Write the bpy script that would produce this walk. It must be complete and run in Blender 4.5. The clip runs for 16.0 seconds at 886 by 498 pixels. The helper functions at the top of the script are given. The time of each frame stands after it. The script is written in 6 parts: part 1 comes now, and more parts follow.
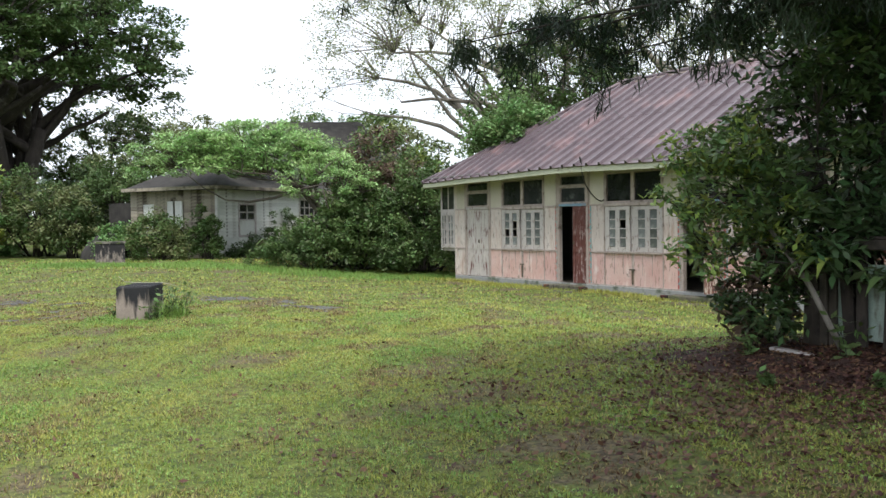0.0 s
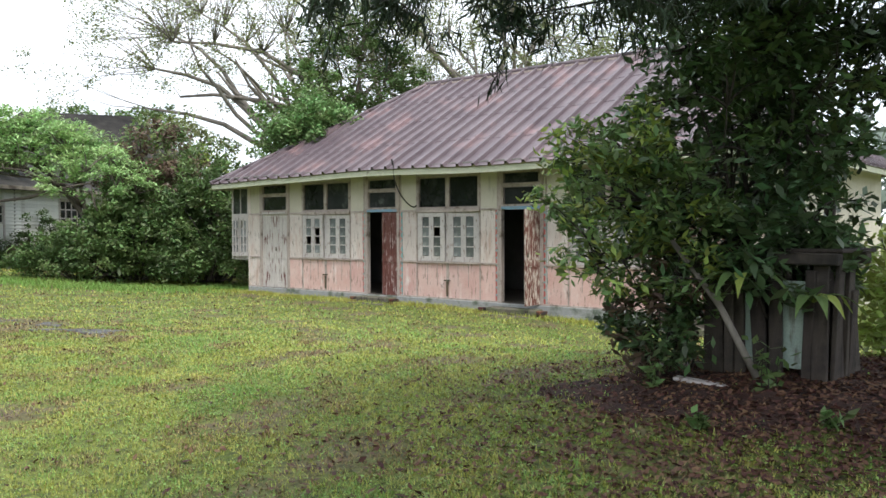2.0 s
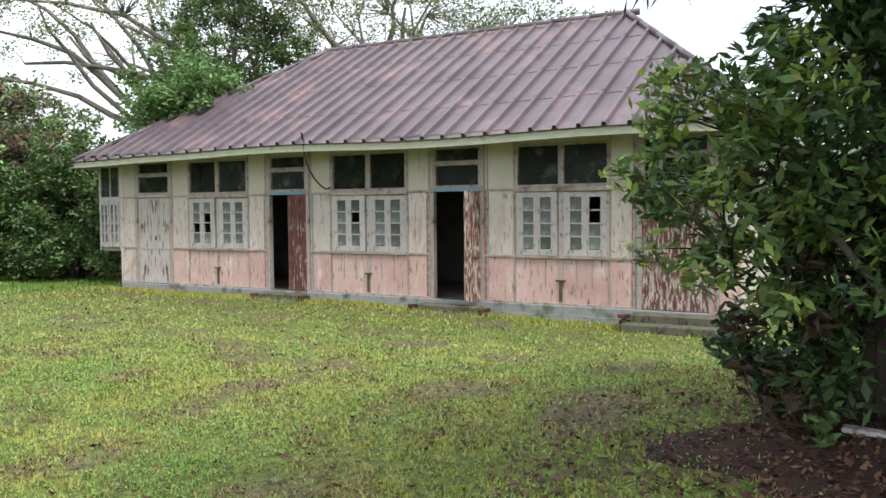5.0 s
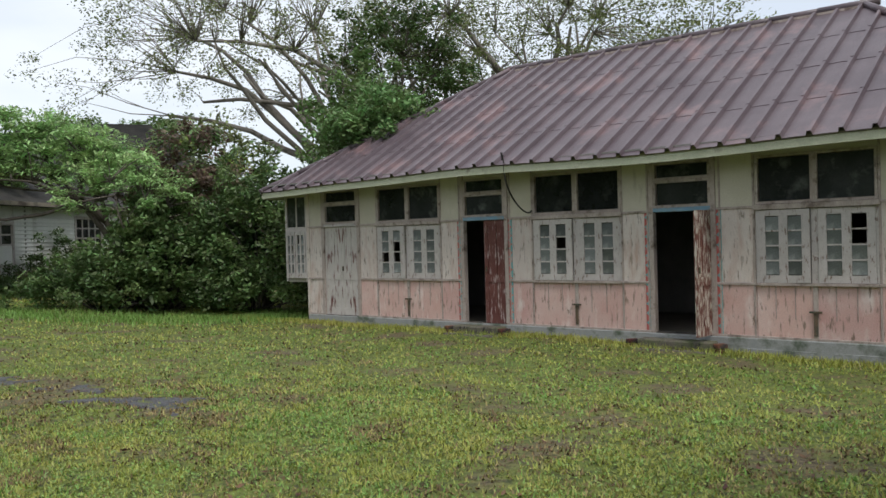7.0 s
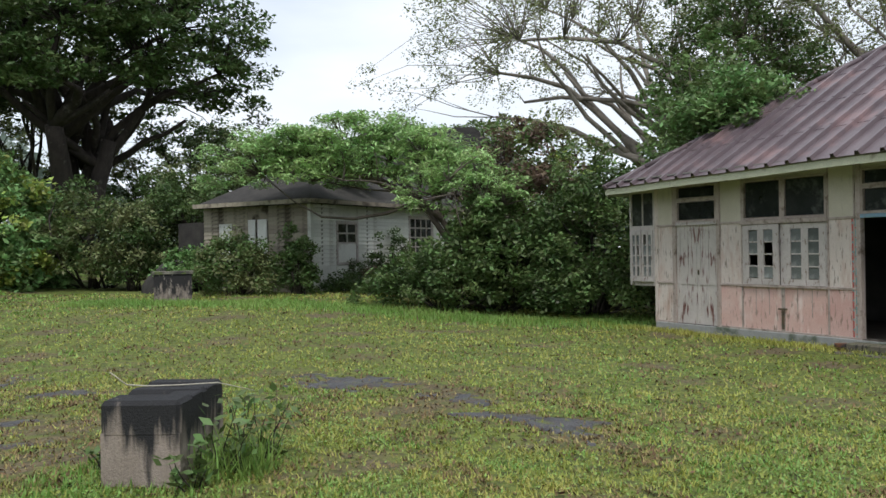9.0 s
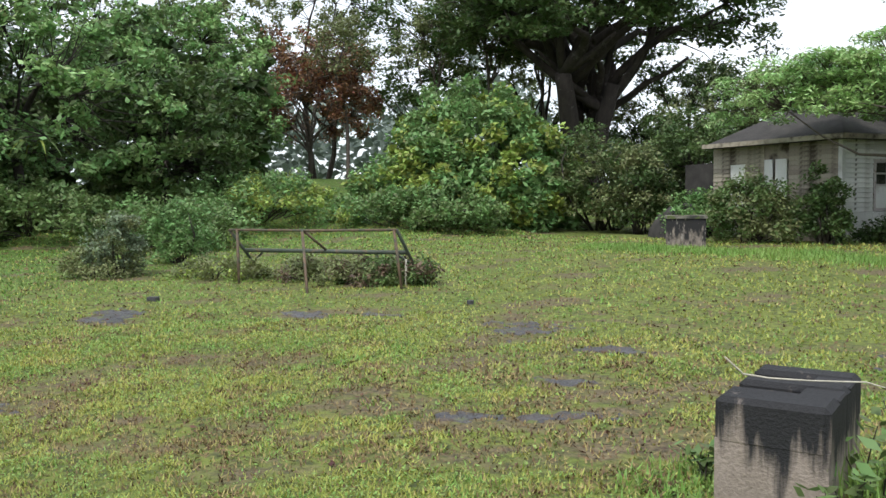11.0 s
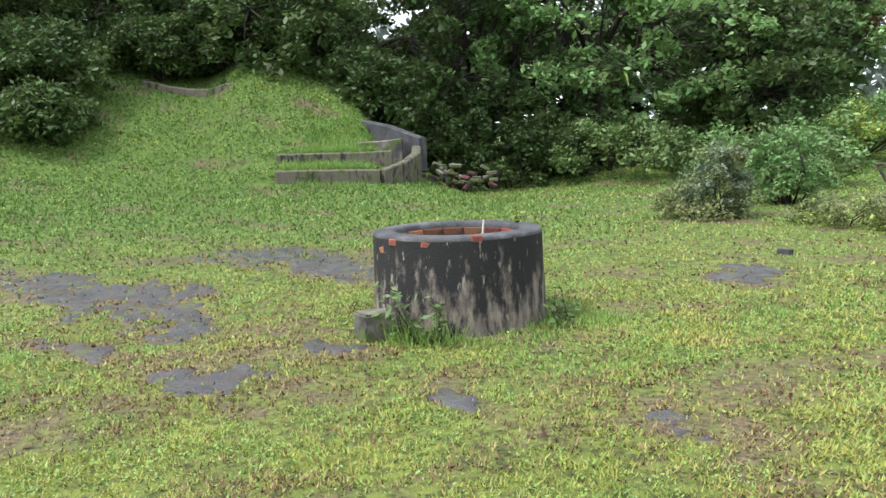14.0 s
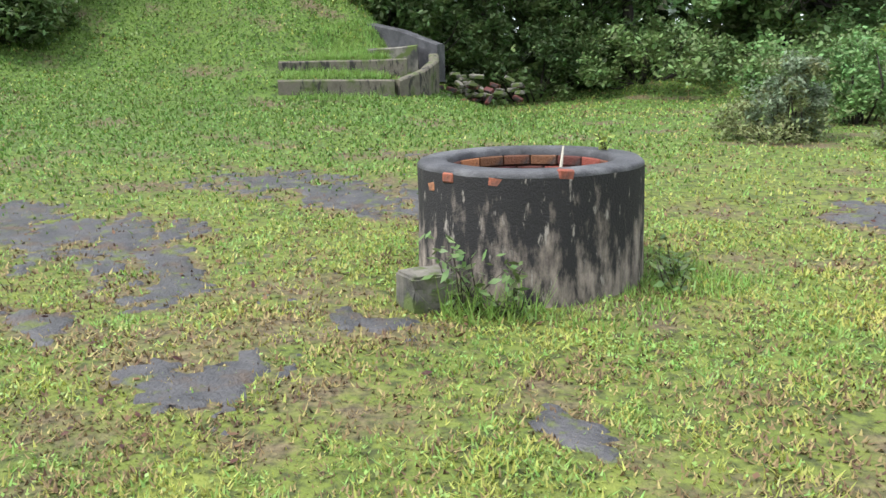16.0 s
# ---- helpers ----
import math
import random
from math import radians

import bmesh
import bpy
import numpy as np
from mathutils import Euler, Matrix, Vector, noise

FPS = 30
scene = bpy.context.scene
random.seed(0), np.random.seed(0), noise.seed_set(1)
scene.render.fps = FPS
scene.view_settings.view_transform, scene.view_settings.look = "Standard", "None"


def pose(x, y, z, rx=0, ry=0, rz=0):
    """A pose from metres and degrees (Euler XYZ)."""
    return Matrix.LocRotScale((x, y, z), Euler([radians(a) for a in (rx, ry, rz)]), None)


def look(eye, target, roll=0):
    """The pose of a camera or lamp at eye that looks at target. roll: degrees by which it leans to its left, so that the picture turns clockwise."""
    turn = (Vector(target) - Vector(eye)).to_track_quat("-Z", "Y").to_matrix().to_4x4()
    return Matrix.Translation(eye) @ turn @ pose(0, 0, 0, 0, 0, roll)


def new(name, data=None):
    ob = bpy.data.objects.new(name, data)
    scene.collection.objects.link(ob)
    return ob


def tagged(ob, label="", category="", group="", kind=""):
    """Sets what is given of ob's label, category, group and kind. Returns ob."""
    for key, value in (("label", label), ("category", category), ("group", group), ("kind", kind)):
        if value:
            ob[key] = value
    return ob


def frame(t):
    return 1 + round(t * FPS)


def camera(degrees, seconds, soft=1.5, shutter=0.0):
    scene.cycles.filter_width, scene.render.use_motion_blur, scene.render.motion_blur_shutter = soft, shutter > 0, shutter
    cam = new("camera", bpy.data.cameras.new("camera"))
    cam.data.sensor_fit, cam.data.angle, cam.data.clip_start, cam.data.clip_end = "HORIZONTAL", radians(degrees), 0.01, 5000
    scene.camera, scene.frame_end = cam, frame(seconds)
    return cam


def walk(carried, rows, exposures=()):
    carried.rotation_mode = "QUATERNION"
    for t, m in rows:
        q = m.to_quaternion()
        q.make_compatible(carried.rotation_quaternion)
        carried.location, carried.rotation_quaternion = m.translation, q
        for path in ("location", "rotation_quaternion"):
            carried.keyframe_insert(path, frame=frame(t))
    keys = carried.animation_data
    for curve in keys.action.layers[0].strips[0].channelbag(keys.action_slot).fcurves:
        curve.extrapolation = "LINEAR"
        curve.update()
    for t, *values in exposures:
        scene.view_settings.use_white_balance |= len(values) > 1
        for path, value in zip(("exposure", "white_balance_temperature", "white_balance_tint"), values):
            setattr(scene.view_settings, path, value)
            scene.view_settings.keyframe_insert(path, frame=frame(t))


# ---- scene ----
cam = camera(56.6, 16.0)
PATH = [
    (0, (0.003, -0.043, 1.493), (-0.0114, 1.9558, 1.4285), -0.83),
    (0.5, (-0.074, 0.404, 1.470), (-0.0011, 2.4009, 1.3954), -0.60),
    (1, (-0.208, 0.876, 1.469), (-0.0221, 2.8654, 1.3888), -0.45),
    (1.5, (-0.343, 1.341, 1.479), (0.0047, 3.3091, 1.4078), -0.39),
    (2, (-0.485, 1.768, 1.489), (0.0311, 3.6996, 1.4367), -0.24),
    (2.5, (-0.626, 2.227, 1.477), (0.0931, 4.0928, 1.4368), 0.02),
    (3, (-0.731, 2.623, 1.477), (0.1101, 4.4369, 1.4301), 0.26),
    (3.5, (-0.810, 3.083, 1.518), (0.0505, 4.8860, 1.4372), 0.06),
    (4, (-0.885, 3.525, 1.513), (-0.0303, 5.3295, 1.4072), -0.04),
    (4.2, (-0.880, 3.701, 1.504), (-0.0330, 5.5097, 1.3937), -0.14),
    (6.3, (-1.271, 5.492, 1.550), (-0.5575, 7.3604, 1.5116), -1.08),
    (6.5, (-1.351, 5.653, 1.545), (-0.6827, 7.5380, 1.5119), -1.19),
    (7, (-1.563, 6.101, 1.496), (-1.0595, 8.0360, 1.4751), -1.54),
    (7.5, (-1.763, 6.584, 1.476), (-1.5034, 8.5675, 1.4692), -2.13),
    (8, (-1.977, 6.981, 1.473), (-1.9166, 8.9805, 1.4823), -2.30),
    (8.2, (-2.080, 7.122, 1.469), (-2.0656, 9.1223, 1.4829), -2.02),
    (10.3, (-3.232, 8.387, 1.450), (-4.0916, 10.1906, 1.3505), -0.32),
    (10.5, (-3.356, 8.493, 1.470), (-4.3518, 10.2238, 1.3585), -0.40),
    (11, (-3.678, 8.654, 1.484), (-4.9259, 10.2118, 1.3619), -0.65),
    (11.5, (-4.059, 8.800, 1.500), (-5.4475, 10.2334, 1.3684), -0.74),
    (12, (-4.463, 8.975, 1.498), (-6.0219, 10.2199, 1.3568), -0.97),
    (12.5, (-4.964, 9.033, 1.477), (-6.6723, 10.0589, 1.3105), -0.89),
    (13, (-5.461, 9.059, 1.460), (-7.2566, 9.9151, 1.2576), -0.78),
    (13.5, (-5.901, 9.124, 1.457), (-7.7794, 9.7687, 1.2254), -1.57),
    (14, (-6.405, 9.111, 1.439), (-8.3253, 9.6112, 1.1861), -1.93),
    (14.5, (-6.861, 9.066, 1.451), (-8.7773, 9.5691, 1.1751), -1.93),
    (15, (-7.321, 9.074, 1.422), (-9.2373, 9.5694, 1.1325), -1.24),
    (15.5, (-7.801, 9.085, 1.387), (-9.7129, 9.5590, 1.0410), -0.75),
    (16, (-8.224, 9.118, 1.372), (-10.1081, 9.6074, 0.9143), -1.34),
]
walk(cam, [(t, look(eye, target, roll)) for t, eye, target, roll in PATH],
     exposures=[(0, 1.08), (1, 1.23), (2, 1.23), (3.5, 1.42), (4.2, 1.33), (6.3, 0.77), (7, 0.4), (8, 0.37), (10.3, 0.81), (11.5, 1.04), (12.5, 1.29), (14, 1.44), (16, 1.54)])

# ---- light ----
SUN_EL, SUN_AZ = 58.0, 175.0
world = bpy.data.worlds.new("overcast_sky")
scene.world = world
world.use_nodes = True
wn, wl = world.node_tree.nodes, world.node_tree.links
wn.clear()
w_out = wn.new("ShaderNodeOutputWorld")
w_bg = wn.new("ShaderNodeBackground")
w_sky = wn.new("ShaderNodeTexSky")
w_sky.sky_type = "NISHITA"
w_sky.sun_disc = False
w_sky.sun_elevation = radians(SUN_EL)
w_sky.sun_rotation = radians(SUN_AZ)
w_gain = wn.new("ShaderNodeMix")
w_gain.data_type = "RGBA"
w_gain.blend_type = "MULTIPLY"
w_gain.inputs[0].default_value = 1.0
w_gain.inputs[7].default_value = (0.10, 0.10, 0.10, 1)
w_cloud = wn.new("ShaderNodeTexNoise")
w_cloud.inputs["Scale"].default_value = 2.2
w_cloud.inputs["Detail"].default_value = 6
w_tc = wn.new("ShaderNodeTexCoord")
w_map = wn.new("ShaderNodeMapping")
w_map.inputs["Scale"].default_value = (1, 1, 3.2)
w_ramp = wn.new("ShaderNodeValToRGB")
w_ramp.color_ramp.elements[0].position = 0.36
w_ramp.color_ramp.elements[0].color = (0.66, 0.66, 0.66, 1)
w_ramp.color_ramp.elements[1].position = 0.6
w_ramp.color_ramp.elements[1].color = (0.97, 0.97, 0.97, 1)
w_mix = wn.new("ShaderNodeMix")
w_mix.data_type = "RGBA"
w_mix.inputs[7].default_value = (0.74, 0.79, 0.86, 1)
wl.new(w_tc.outputs["Generated"], w_map.inputs["Vector"])
wl.new(w_map.outputs["Vector"], w_cloud.inputs["Vector"])
wl.new(w_cloud.outputs["Fac"], w_ramp.inputs["Fac"])
wl.new(w_sky.outputs["Color"], w_gain.inputs[6])
wl.new(w_ramp.outputs["Color"], w_mix.inputs[0])
wl.new(w_gain.outputs[2], w_mix.inputs[6])
wl.new(w_mix.outputs[2], w_bg.inputs["Color"])
w_bg.inputs["Strength"].default_value = 0.98
wl.new(w_bg.outputs["Background"], w_out.inputs["Surface"])

sun_data = bpy.data.lights.new("sun", "SUN")
sun_data.energy = 1.5
sun_data.angle = radians(14)
sun_data.color = (1.0, 0.97, 0.92)
sun = new("sun", sun_data)
_az, _el = radians(SUN_AZ), radians(SUN_EL)
SUN_FROM = Vector((math.sin(_az) * math.cos(_el), math.cos(_az) * math.cos(_el), math.sin(_el)))
sun.matrix_basis = look(SUN_FROM * 60, (0, 0, 0))

# ---- materials ----


def mat(name, a, b, scale=6.0, rough=0.8, bump=0.25, fine=60.0, spot=None, spot_scale=2.5, spot_at=0.58, spot_width=0.08,
        stretch=(1, 1, 1), spot_stretch=(1, 1, 1), metal=0.0, random_amount=0.0, island=False, translucent=0.0, spec=0.4, spot2=None,
        spot2_scale=5.0, spot2_at=0.62, spot2_stretch=(1, 1, 1), world_space=False, wet=0.0, growth=0.0):
    """Two colours mixed by noise at two scales, with up to two kinds of stain, a bump, and variation from piece to piece."""
    m = bpy.data.materials.new(name)
    m.use_nodes = True
    nt = m.node_tree
    n, l = nt.nodes, nt.links
    p = n["Principled BSDF"]
    p.inputs["Specular IOR Level"].default_value = spec
    p.inputs["Metallic"].default_value = metal
    if world_space:
        src = n.new("ShaderNodeNewGeometry").outputs["Position"]
    else:
        src = n.new("ShaderNodeTexCoord").outputs["Object"]

    def noise_tex(sc, st, detail=5):
        mp = n.new("ShaderNodeMapping")
        mp.inputs["Scale"].default_value = st
        t = n.new("ShaderNodeTexNoise")
        t.inputs["Scale"].default_value = sc
        t.inputs["Detail"].default_value = detail
        t.inputs["Roughness"].default_value = 0.62
        l.new(src, mp.inputs["Vector"])
        l.new(mp.outputs["Vector"], t.inputs["Vector"])
        return t.outputs["Fac"]

    def rng(fac, lo, hi, to0=0.0, to1=1.0):
        r = n.new("ShaderNodeMapRange")
        r.inputs[1].default_value, r.inputs[2].default_value = lo, hi
        r.inputs[3].default_value, r.inputs[4].default_value = to0, to1
        l.new(fac, r.inputs[0])
        return r.outputs[0]

    def mix(fac, c0, c1, blend="MIX"):
        x = n.new("ShaderNodeMix")
        x.data_type = "RGBA"
        x.blend_type = blend
        for i, v in ((0, fac), (6, c0), (7, c1)):
            if hasattr(v, "links"):
                l.new(v, x.inputs[i])
            else:
                x.inputs[i].default_value = v if i == 0 else (*v[:3], 1)
        return x.outputs[2]

    col = mix(rng(noise_tex(scale, stretch), 0.3, 0.7), a, b)
    grain = noise_tex(fine, stretch, 3)
    col = mix(0.5, col, rng(grain, 0.25, 0.75, 0.55, 1.15), "MULTIPLY")
    if spot:
        field = noise_tex(spot_scale, spot_stretch, 8)
        if growth:
            # black algae that has crept down from the wet top edge
            sep = n.new("ShaderNodeSeparateXYZ")
            l.new(src, sep.inputs[0])
            add = n.new("ShaderNodeMath")
            add.operation = "ADD"
            l.new(field, add.inputs[0])
            l.new(rng(sep.outputs["Z"], 0.15, 0.85, 0.0, growth), add.inputs[1])
            field = add.outputs[0]
        col = mix(rng(field, spot_at - spot_width, spot_at + spot_width), col, spot)
    if spot2:
        col = mix(rng(noise_tex(spot2_scale, spot2_stretch, 8), spot2_at - 0.04, spot2_at + 0.04), col, spot2)
    if random_amount:
        if island:
            r = n.new("ShaderNodeNewGeometry").outputs["Random Per Island"]
        else:
            r = n.new("ShaderNodeObjectInfo").outputs["Random"]
        hsv = n.new("ShaderNodeHueSaturation")
        l.new(rng(r, 0, 1, 1 - random_amount, 1 + random_amount), hsv.inputs["Value"])
        l.new(rng(r, 0, 1, 0.5 - random_amount * 0.07, 0.5 + random_amount * 0.05), hsv.inputs["Hue"])
        l.new(col, hsv.inputs["Color"])
        col = hsv.outputs["Color"]
    l.new(col, p.inputs["Base Color"])
    if wet:
        l.new(rng(noise_tex(1.7, (1, 1, 1)), 0.4, 0.6, rough - wet, rough), p.inputs["Roughness"])
    else:
        l.new(rng(grain, 0.2, 0.8, max(rough - 0.1, 0), min(rough + 0.1, 1)), p.inputs["Roughness"])
    if bump:
        bp = n.new("ShaderNodeBump")
        bp.inputs["Strength"].default_value = bump
        bp.inputs["Distance"].default_value = 0.02
        l.new(grain, bp.inputs["Height"])
        l.new(bp.outputs["Normal"], p.inputs["Normal"])
    if translucent:
        tr = n.new("ShaderNodeBsdfTranslucent")
        ms = n.new("ShaderNodeMixShader")
        ms.inputs[0].default_value = translucent
        l.new(col, tr.inputs["Color"])
        l.new(p.outputs["BSDF"], ms.inputs[1])
        l.new(tr.outputs["BSDF"], ms.inputs[2])
        l.new(ms.outputs["Shader"], n["Material Output"].inputs["Surface"])
    return m


def leaf_mat(name, a, b, amount=0.45, rough=0.5, translucent=0.28):
    return mat(name, a, b, scale=0.9, rough=rough, bump=0.0, fine=9.0, random_amount=amount, island=True, translucent=translucent, spec=0.35)


def ground_mat():
    """Turf that gives way to brown earth where it is worn; the wear is stored on the sheet."""
    m = mat("lawn_soil", (0.10, 0.14, 0.022), (0.18, 0.21, 0.04), scale=1.6, rough=0.9, bump=1.0, fine=30, spot=(0.045, 0.055, 0.015), spot_scale=12, spot_at=0.54, world_space=True)
    n, l = m.node_tree.nodes, m.node_tree.links
    p = n["Principled BSDF"]
    turf = p.inputs["Base Color"].links[0].from_socket
    wear = n.new("ShaderNodeAttribute")
    wear.attribute_name = "wear"
    pos = n.new("ShaderNodeNewGeometry")
    nz = n.new("ShaderNodeTexNoise")
    nz.inputs["Scale"].default_value = 5
    nz.inputs["Detail"].default_value = 8
    l.new(pos.outputs["Position"], nz.inputs["Vector"])
    add = n.new("ShaderNodeMath")
    add.operation = "ADD"
    l.new(wear.outputs["Fac"], add.inputs[0])
    l.new(nz.outputs["Fac"], add.inputs[1])
    rg = n.new("ShaderNodeMapRange")
    rg.inputs[1].default_value, rg.inputs[2].default_value = 1.20, 1.5
    l.new(add.outputs[0], rg.inputs[0])
    nz2 = n.new("ShaderNodeTexNoise")
    nz2.inputs["Scale"].default_value = 26
    nz2.inputs["Detail"].default_value = 6
    l.new(pos.outputs["Position"], nz2.inputs["Vector"])
    ramp = n.new("ShaderNodeValToRGB")
    ramp.color_ramp.elements[0].position, ramp.color_ramp.elements[0].color = 0.35, (0.05, 0.038, 0.022, 1)
    ramp.color_ramp.elements[1].position, ramp.color_ramp.elements[1].color = 0.68, (0.19, 0.15, 0.08, 1)
    l.new(nz2.outputs["Fac"], ramp.inputs["Fac"])
    mx = n.new("ShaderNodeMix")
    mx.data_type = "RGBA"
    l.new(rg.outputs[0], mx.inputs[0])
    lush = n.new("ShaderNodeAttribute")
    lush.attribute_name = "lush"
    deep = n.new("ShaderNodeMix")
    deep.data_type = "RGBA"
    deep.blend_type = "MULTIPLY"
    deep.inputs[7].default_value = (0.70, 0.95, 0.80, 1)
    l.new(lush.outputs["Fac"], deep.inputs[0])
    l.new(turf, deep.inputs[6])
    l.new(deep.outputs[2], mx.inputs[6])
    l.new(ramp.outputs["Color"], mx.inputs[7])
    l.new(mx.outputs[2], p.inputs["Base Color"])
    return m


M_GROUND = ground_mat()
M_GRASS = leaf_mat("grass_blade", (0.31, 0.38, 0.08), (0.47, 0.44, 0.115), 0.28, 0.42, 0.3)
M_GRASS_DEEP = leaf_mat("deep_green_grass_blade", (0.17, 0.33, 0.07), (0.27, 0.40, 0.10), 0.28, 0.45, 0.3)
M_SLOPE = leaf_mat("slope_grass_blade", (0.10, 0.20, 0.04), (0.16, 0.26, 0.055), 0.3, 0.5, 0.25)
M_CLOVER = leaf_mat("broad_lawn_leaf", (0.20, 0.34, 0.08), (0.31, 0.42, 0.11), 0.3, 0.4, 0.25)
M_THATCH = leaf_mat("dead_brown_grass", (0.10, 0.065, 0.035), (0.24, 0.17, 0.085), 0.5, 0.8, 0.1)
M_STRAW = leaf_mat("dry_grass", (0.28, 0.22, 0.09), (0.40, 0.32, 0.14), 0.4, 0.7, 0.2)
M_PAVING = mat("wet_old_paving", (0.045, 0.045, 0.05), (0.10, 0.096, 0.10), scale=4, rough=0.6, bump=1.0, fine=38, spot2=(0.10, 0.12, 0.03), spot2_scale=6, spot2_at=0.60, spot=(0.09, 0.06, 0.04), spot_scale=3.5,
               spot_at=0.6, wet=0.25, world_space=True)
# Litter and mulch browns are darkened to carry shade under the near tree.
M_LITTER = leaf_mat("shade_darkened_fallen_leaf", (0.08, 0.034, 0.022), (0.16, 0.08, 0.05), 0.6, 0.7, 0.1)
M_MULCH = mat("shade_darkened_red_brown_mulch", (0.024, 0.012, 0.009), (0.06, 0.027, 0.019), scale=5, rough=0.95, bump=1.0, fine=50, world_space=True)

M_CREAM = mat("weathered_cream_paint", (0.50, 0.46, 0.36), (0.60, 0.55, 0.46), scale=2, rough=0.75, bump=0.15, spot=(0.34, 0.30, 0.24), spot_scale=3.0,
              spot_stretch=(2, 2, 0.35), spot_at=0.66, random_amount=0.05)
M_PALE = mat("faded_pinkish_white_paint", (0.58, 0.49, 0.44), (0.66, 0.59, 0.55), scale=2, rough=0.75, bump=0.15, spot=(0.46, 0.33, 0.28), spot_scale=2.6,
             spot_stretch=(2, 2, 0.5), spot_at=0.57, spot2=(0.24, 0.20, 0.165), spot2_scale=7, spot2_at=0.60, spot2_stretch=(3, 3, 0.6), random_amount=0.06)
M_PINK = mat("faded_pink_paint", (0.59, 0.35, 0.31), (0.66, 0.48, 0.44), scale=1.8, rough=0.75, bump=0.15, spot=(0.70, 0.60, 0.56), spot_scale=2.4,
             spot_stretch=(1.6, 1.6, 0.6), spot_at=0.62, spot2=(0.24, 0.17, 0.135), spot2_scale=6, spot2_at=0.60, spot2_stretch=(3, 3, 0.6), random_amount=0.08)
M_BATTEN = mat("grey_weathered_batten", (0.34, 0.28, 0.25), (0.50, 0.42, 0.38), scale=5, rough=0.85, bump=0.3, stretch=(1, 1, 0.3), spot=(0.16, 0.12, 0.10),
               spot_scale=6, spot_at=0.6)
M_SASH = mat("peeling_white_sash_paint", (0.44, 0.40, 0.38), (0.56, 0.51, 0.49), scale=4, rough=0.75, bump=0.3, spot=(0.20, 0.14, 0.115), spot_scale=10,
             spot_at=0.60, spot_width=0.04, spot_stretch=(2, 2, 0.7), random_amount=0.06)
M_DOOR_RED = mat("peeling_red_brown_door_paint", (0.11, 0.032, 0.027), (0.16, 0.06, 0.05), scale=4, rough=0.6, bump=0.35, spot=(0.46, 0.38, 0.36), spot_scale=6,
                 spot_at=0.60, spot_width=0.06, spot_stretch=(4, 4, 0.7))
M_DOOR_PALE = mat("peeling_grey_door_paint", (0.48, 0.44, 0.41), (0.60, 0.55, 0.52), scale=4, rough=0.75, bump=0.35, spot=(0.13, 0.045, 0.035), spot_scale=4,
                  spot_at=0.59, spot_width=0.05, spot_stretch=(3, 3, 0.5))
M_BLUE = mat("faded_blue_paint", (0.16, 0.30, 0.42), (0.24, 0.36, 0.45), scale=6, rough=0.7, bump=0.2, spot=(0.30, 0.24, 0.2), spot_scale=8, spot_at=0.6)
M_PLINTH = mat("grey_cement_plinth", (0.27, 0.28, 0.28), (0.38, 0.38, 0.37), scale=3, rough=0.85, bump=0.4, spot=(0.10, 0.12, 0.09), spot_scale=3, spot_at=0.58)
M_FASCIA = mat("pale_green_fascia", (0.42, 0.44, 0.32), (0.52, 0.52, 0.40), scale=4, rough=0.8, bump=0.2, spot=(0.2, 0.18, 0.13), spot_scale=4, spot_at=0.66)
M_ROOF = mat("weathered_purple_brown_roof_sheet", (0.095, 0.068, 0.078), (0.15, 0.115, 0.125), scale=1.2, rough=0.42, bump=0.12, fine=40, spot=(0.23, 0.145, 0.145),
             spot_scale=0.9, spot_at=0.62, spot_stretch=(1, 1, 1), random_amount=0.05, spec=0.5, spot2=(0.09, 0.06, 0.06), spot2_scale=6, spot2_at=0.68)
# Dark grey puts the dimness of the rooms into the plaster; soffit shares it.
M_INSIDE = mat("plaster_with_indoor_shade", (0.20, 0.19, 0.18), (0.28, 0.27, 0.25), scale=3, rough=0.9, bump=0.2)
M_FLOORIN = mat("dusty_cement_floor", (0.16, 0.14, 0.11), (0.22, 0.19, 0.15), scale=3, rough=0.9)
M_GLASSY = mat("dusty_window_glass", (0.10, 0.11, 0.11), (0.19, 0.20, 0.20), scale=3, rough=0.22, bump=0.02, spot=(0.30, 0.31, 0.30), spot_scale=2.5, spot_at=0.62,
               random_amount=0.45, spec=0.6)
M_DARKGLASS = mat("dark_transom_glass", (0.015, 0.016, 0.017), (0.035, 0.037, 0.038), scale=2.5, rough=0.12, bump=0.02, spot=(0.09, 0.095, 0.09), spot_scale=3,
                  spot_at=0.6, random_amount=0.5, spec=0.5)
M_CONCRETE = mat("soot_stained_concrete", (0.25, 0.205, 0.17), (0.38, 0.32, 0.275), scale=3.5, rough=0.85, bump=0.5, fine=70, spot=(0.022, 0.021, 0.022), spot_scale=4.6,
                 spot_at=0.50, spot_width=0.11, spot_stretch=(2.2, 2.2, 0.8), spot2=(0.30, 0.27, 0.24), spot2_scale=9, spot2_at=0.64, spot2_stretch=(2, 2, 0.6), growth=0.28)
M_BLOCK = mat("black_streaked_concrete", (0.25, 0.205, 0.17), (0.36, 0.30, 0.26), scale=3.5, rough=0.85, bump=0.5, fine=70, spot=(0.02, 0.02, 0.022), spot_scale=3.0,
              spot_at=0.66, spot_width=0.08, spot_stretch=(3, 3, 0.4), growth=0.62)
# Darker version of the red clay brick, with near-black spots.
M_BRICK_DARK = mat("dark_spotted_brick", (0.10, 0.035, 0.022), (0.20, 0.07, 0.04), scale=9, rough=0.7, bump=0.5, spot=(0.03, 0.026, 0.026), spot_scale=5, spot_at=0.52, random_amount=0.4)
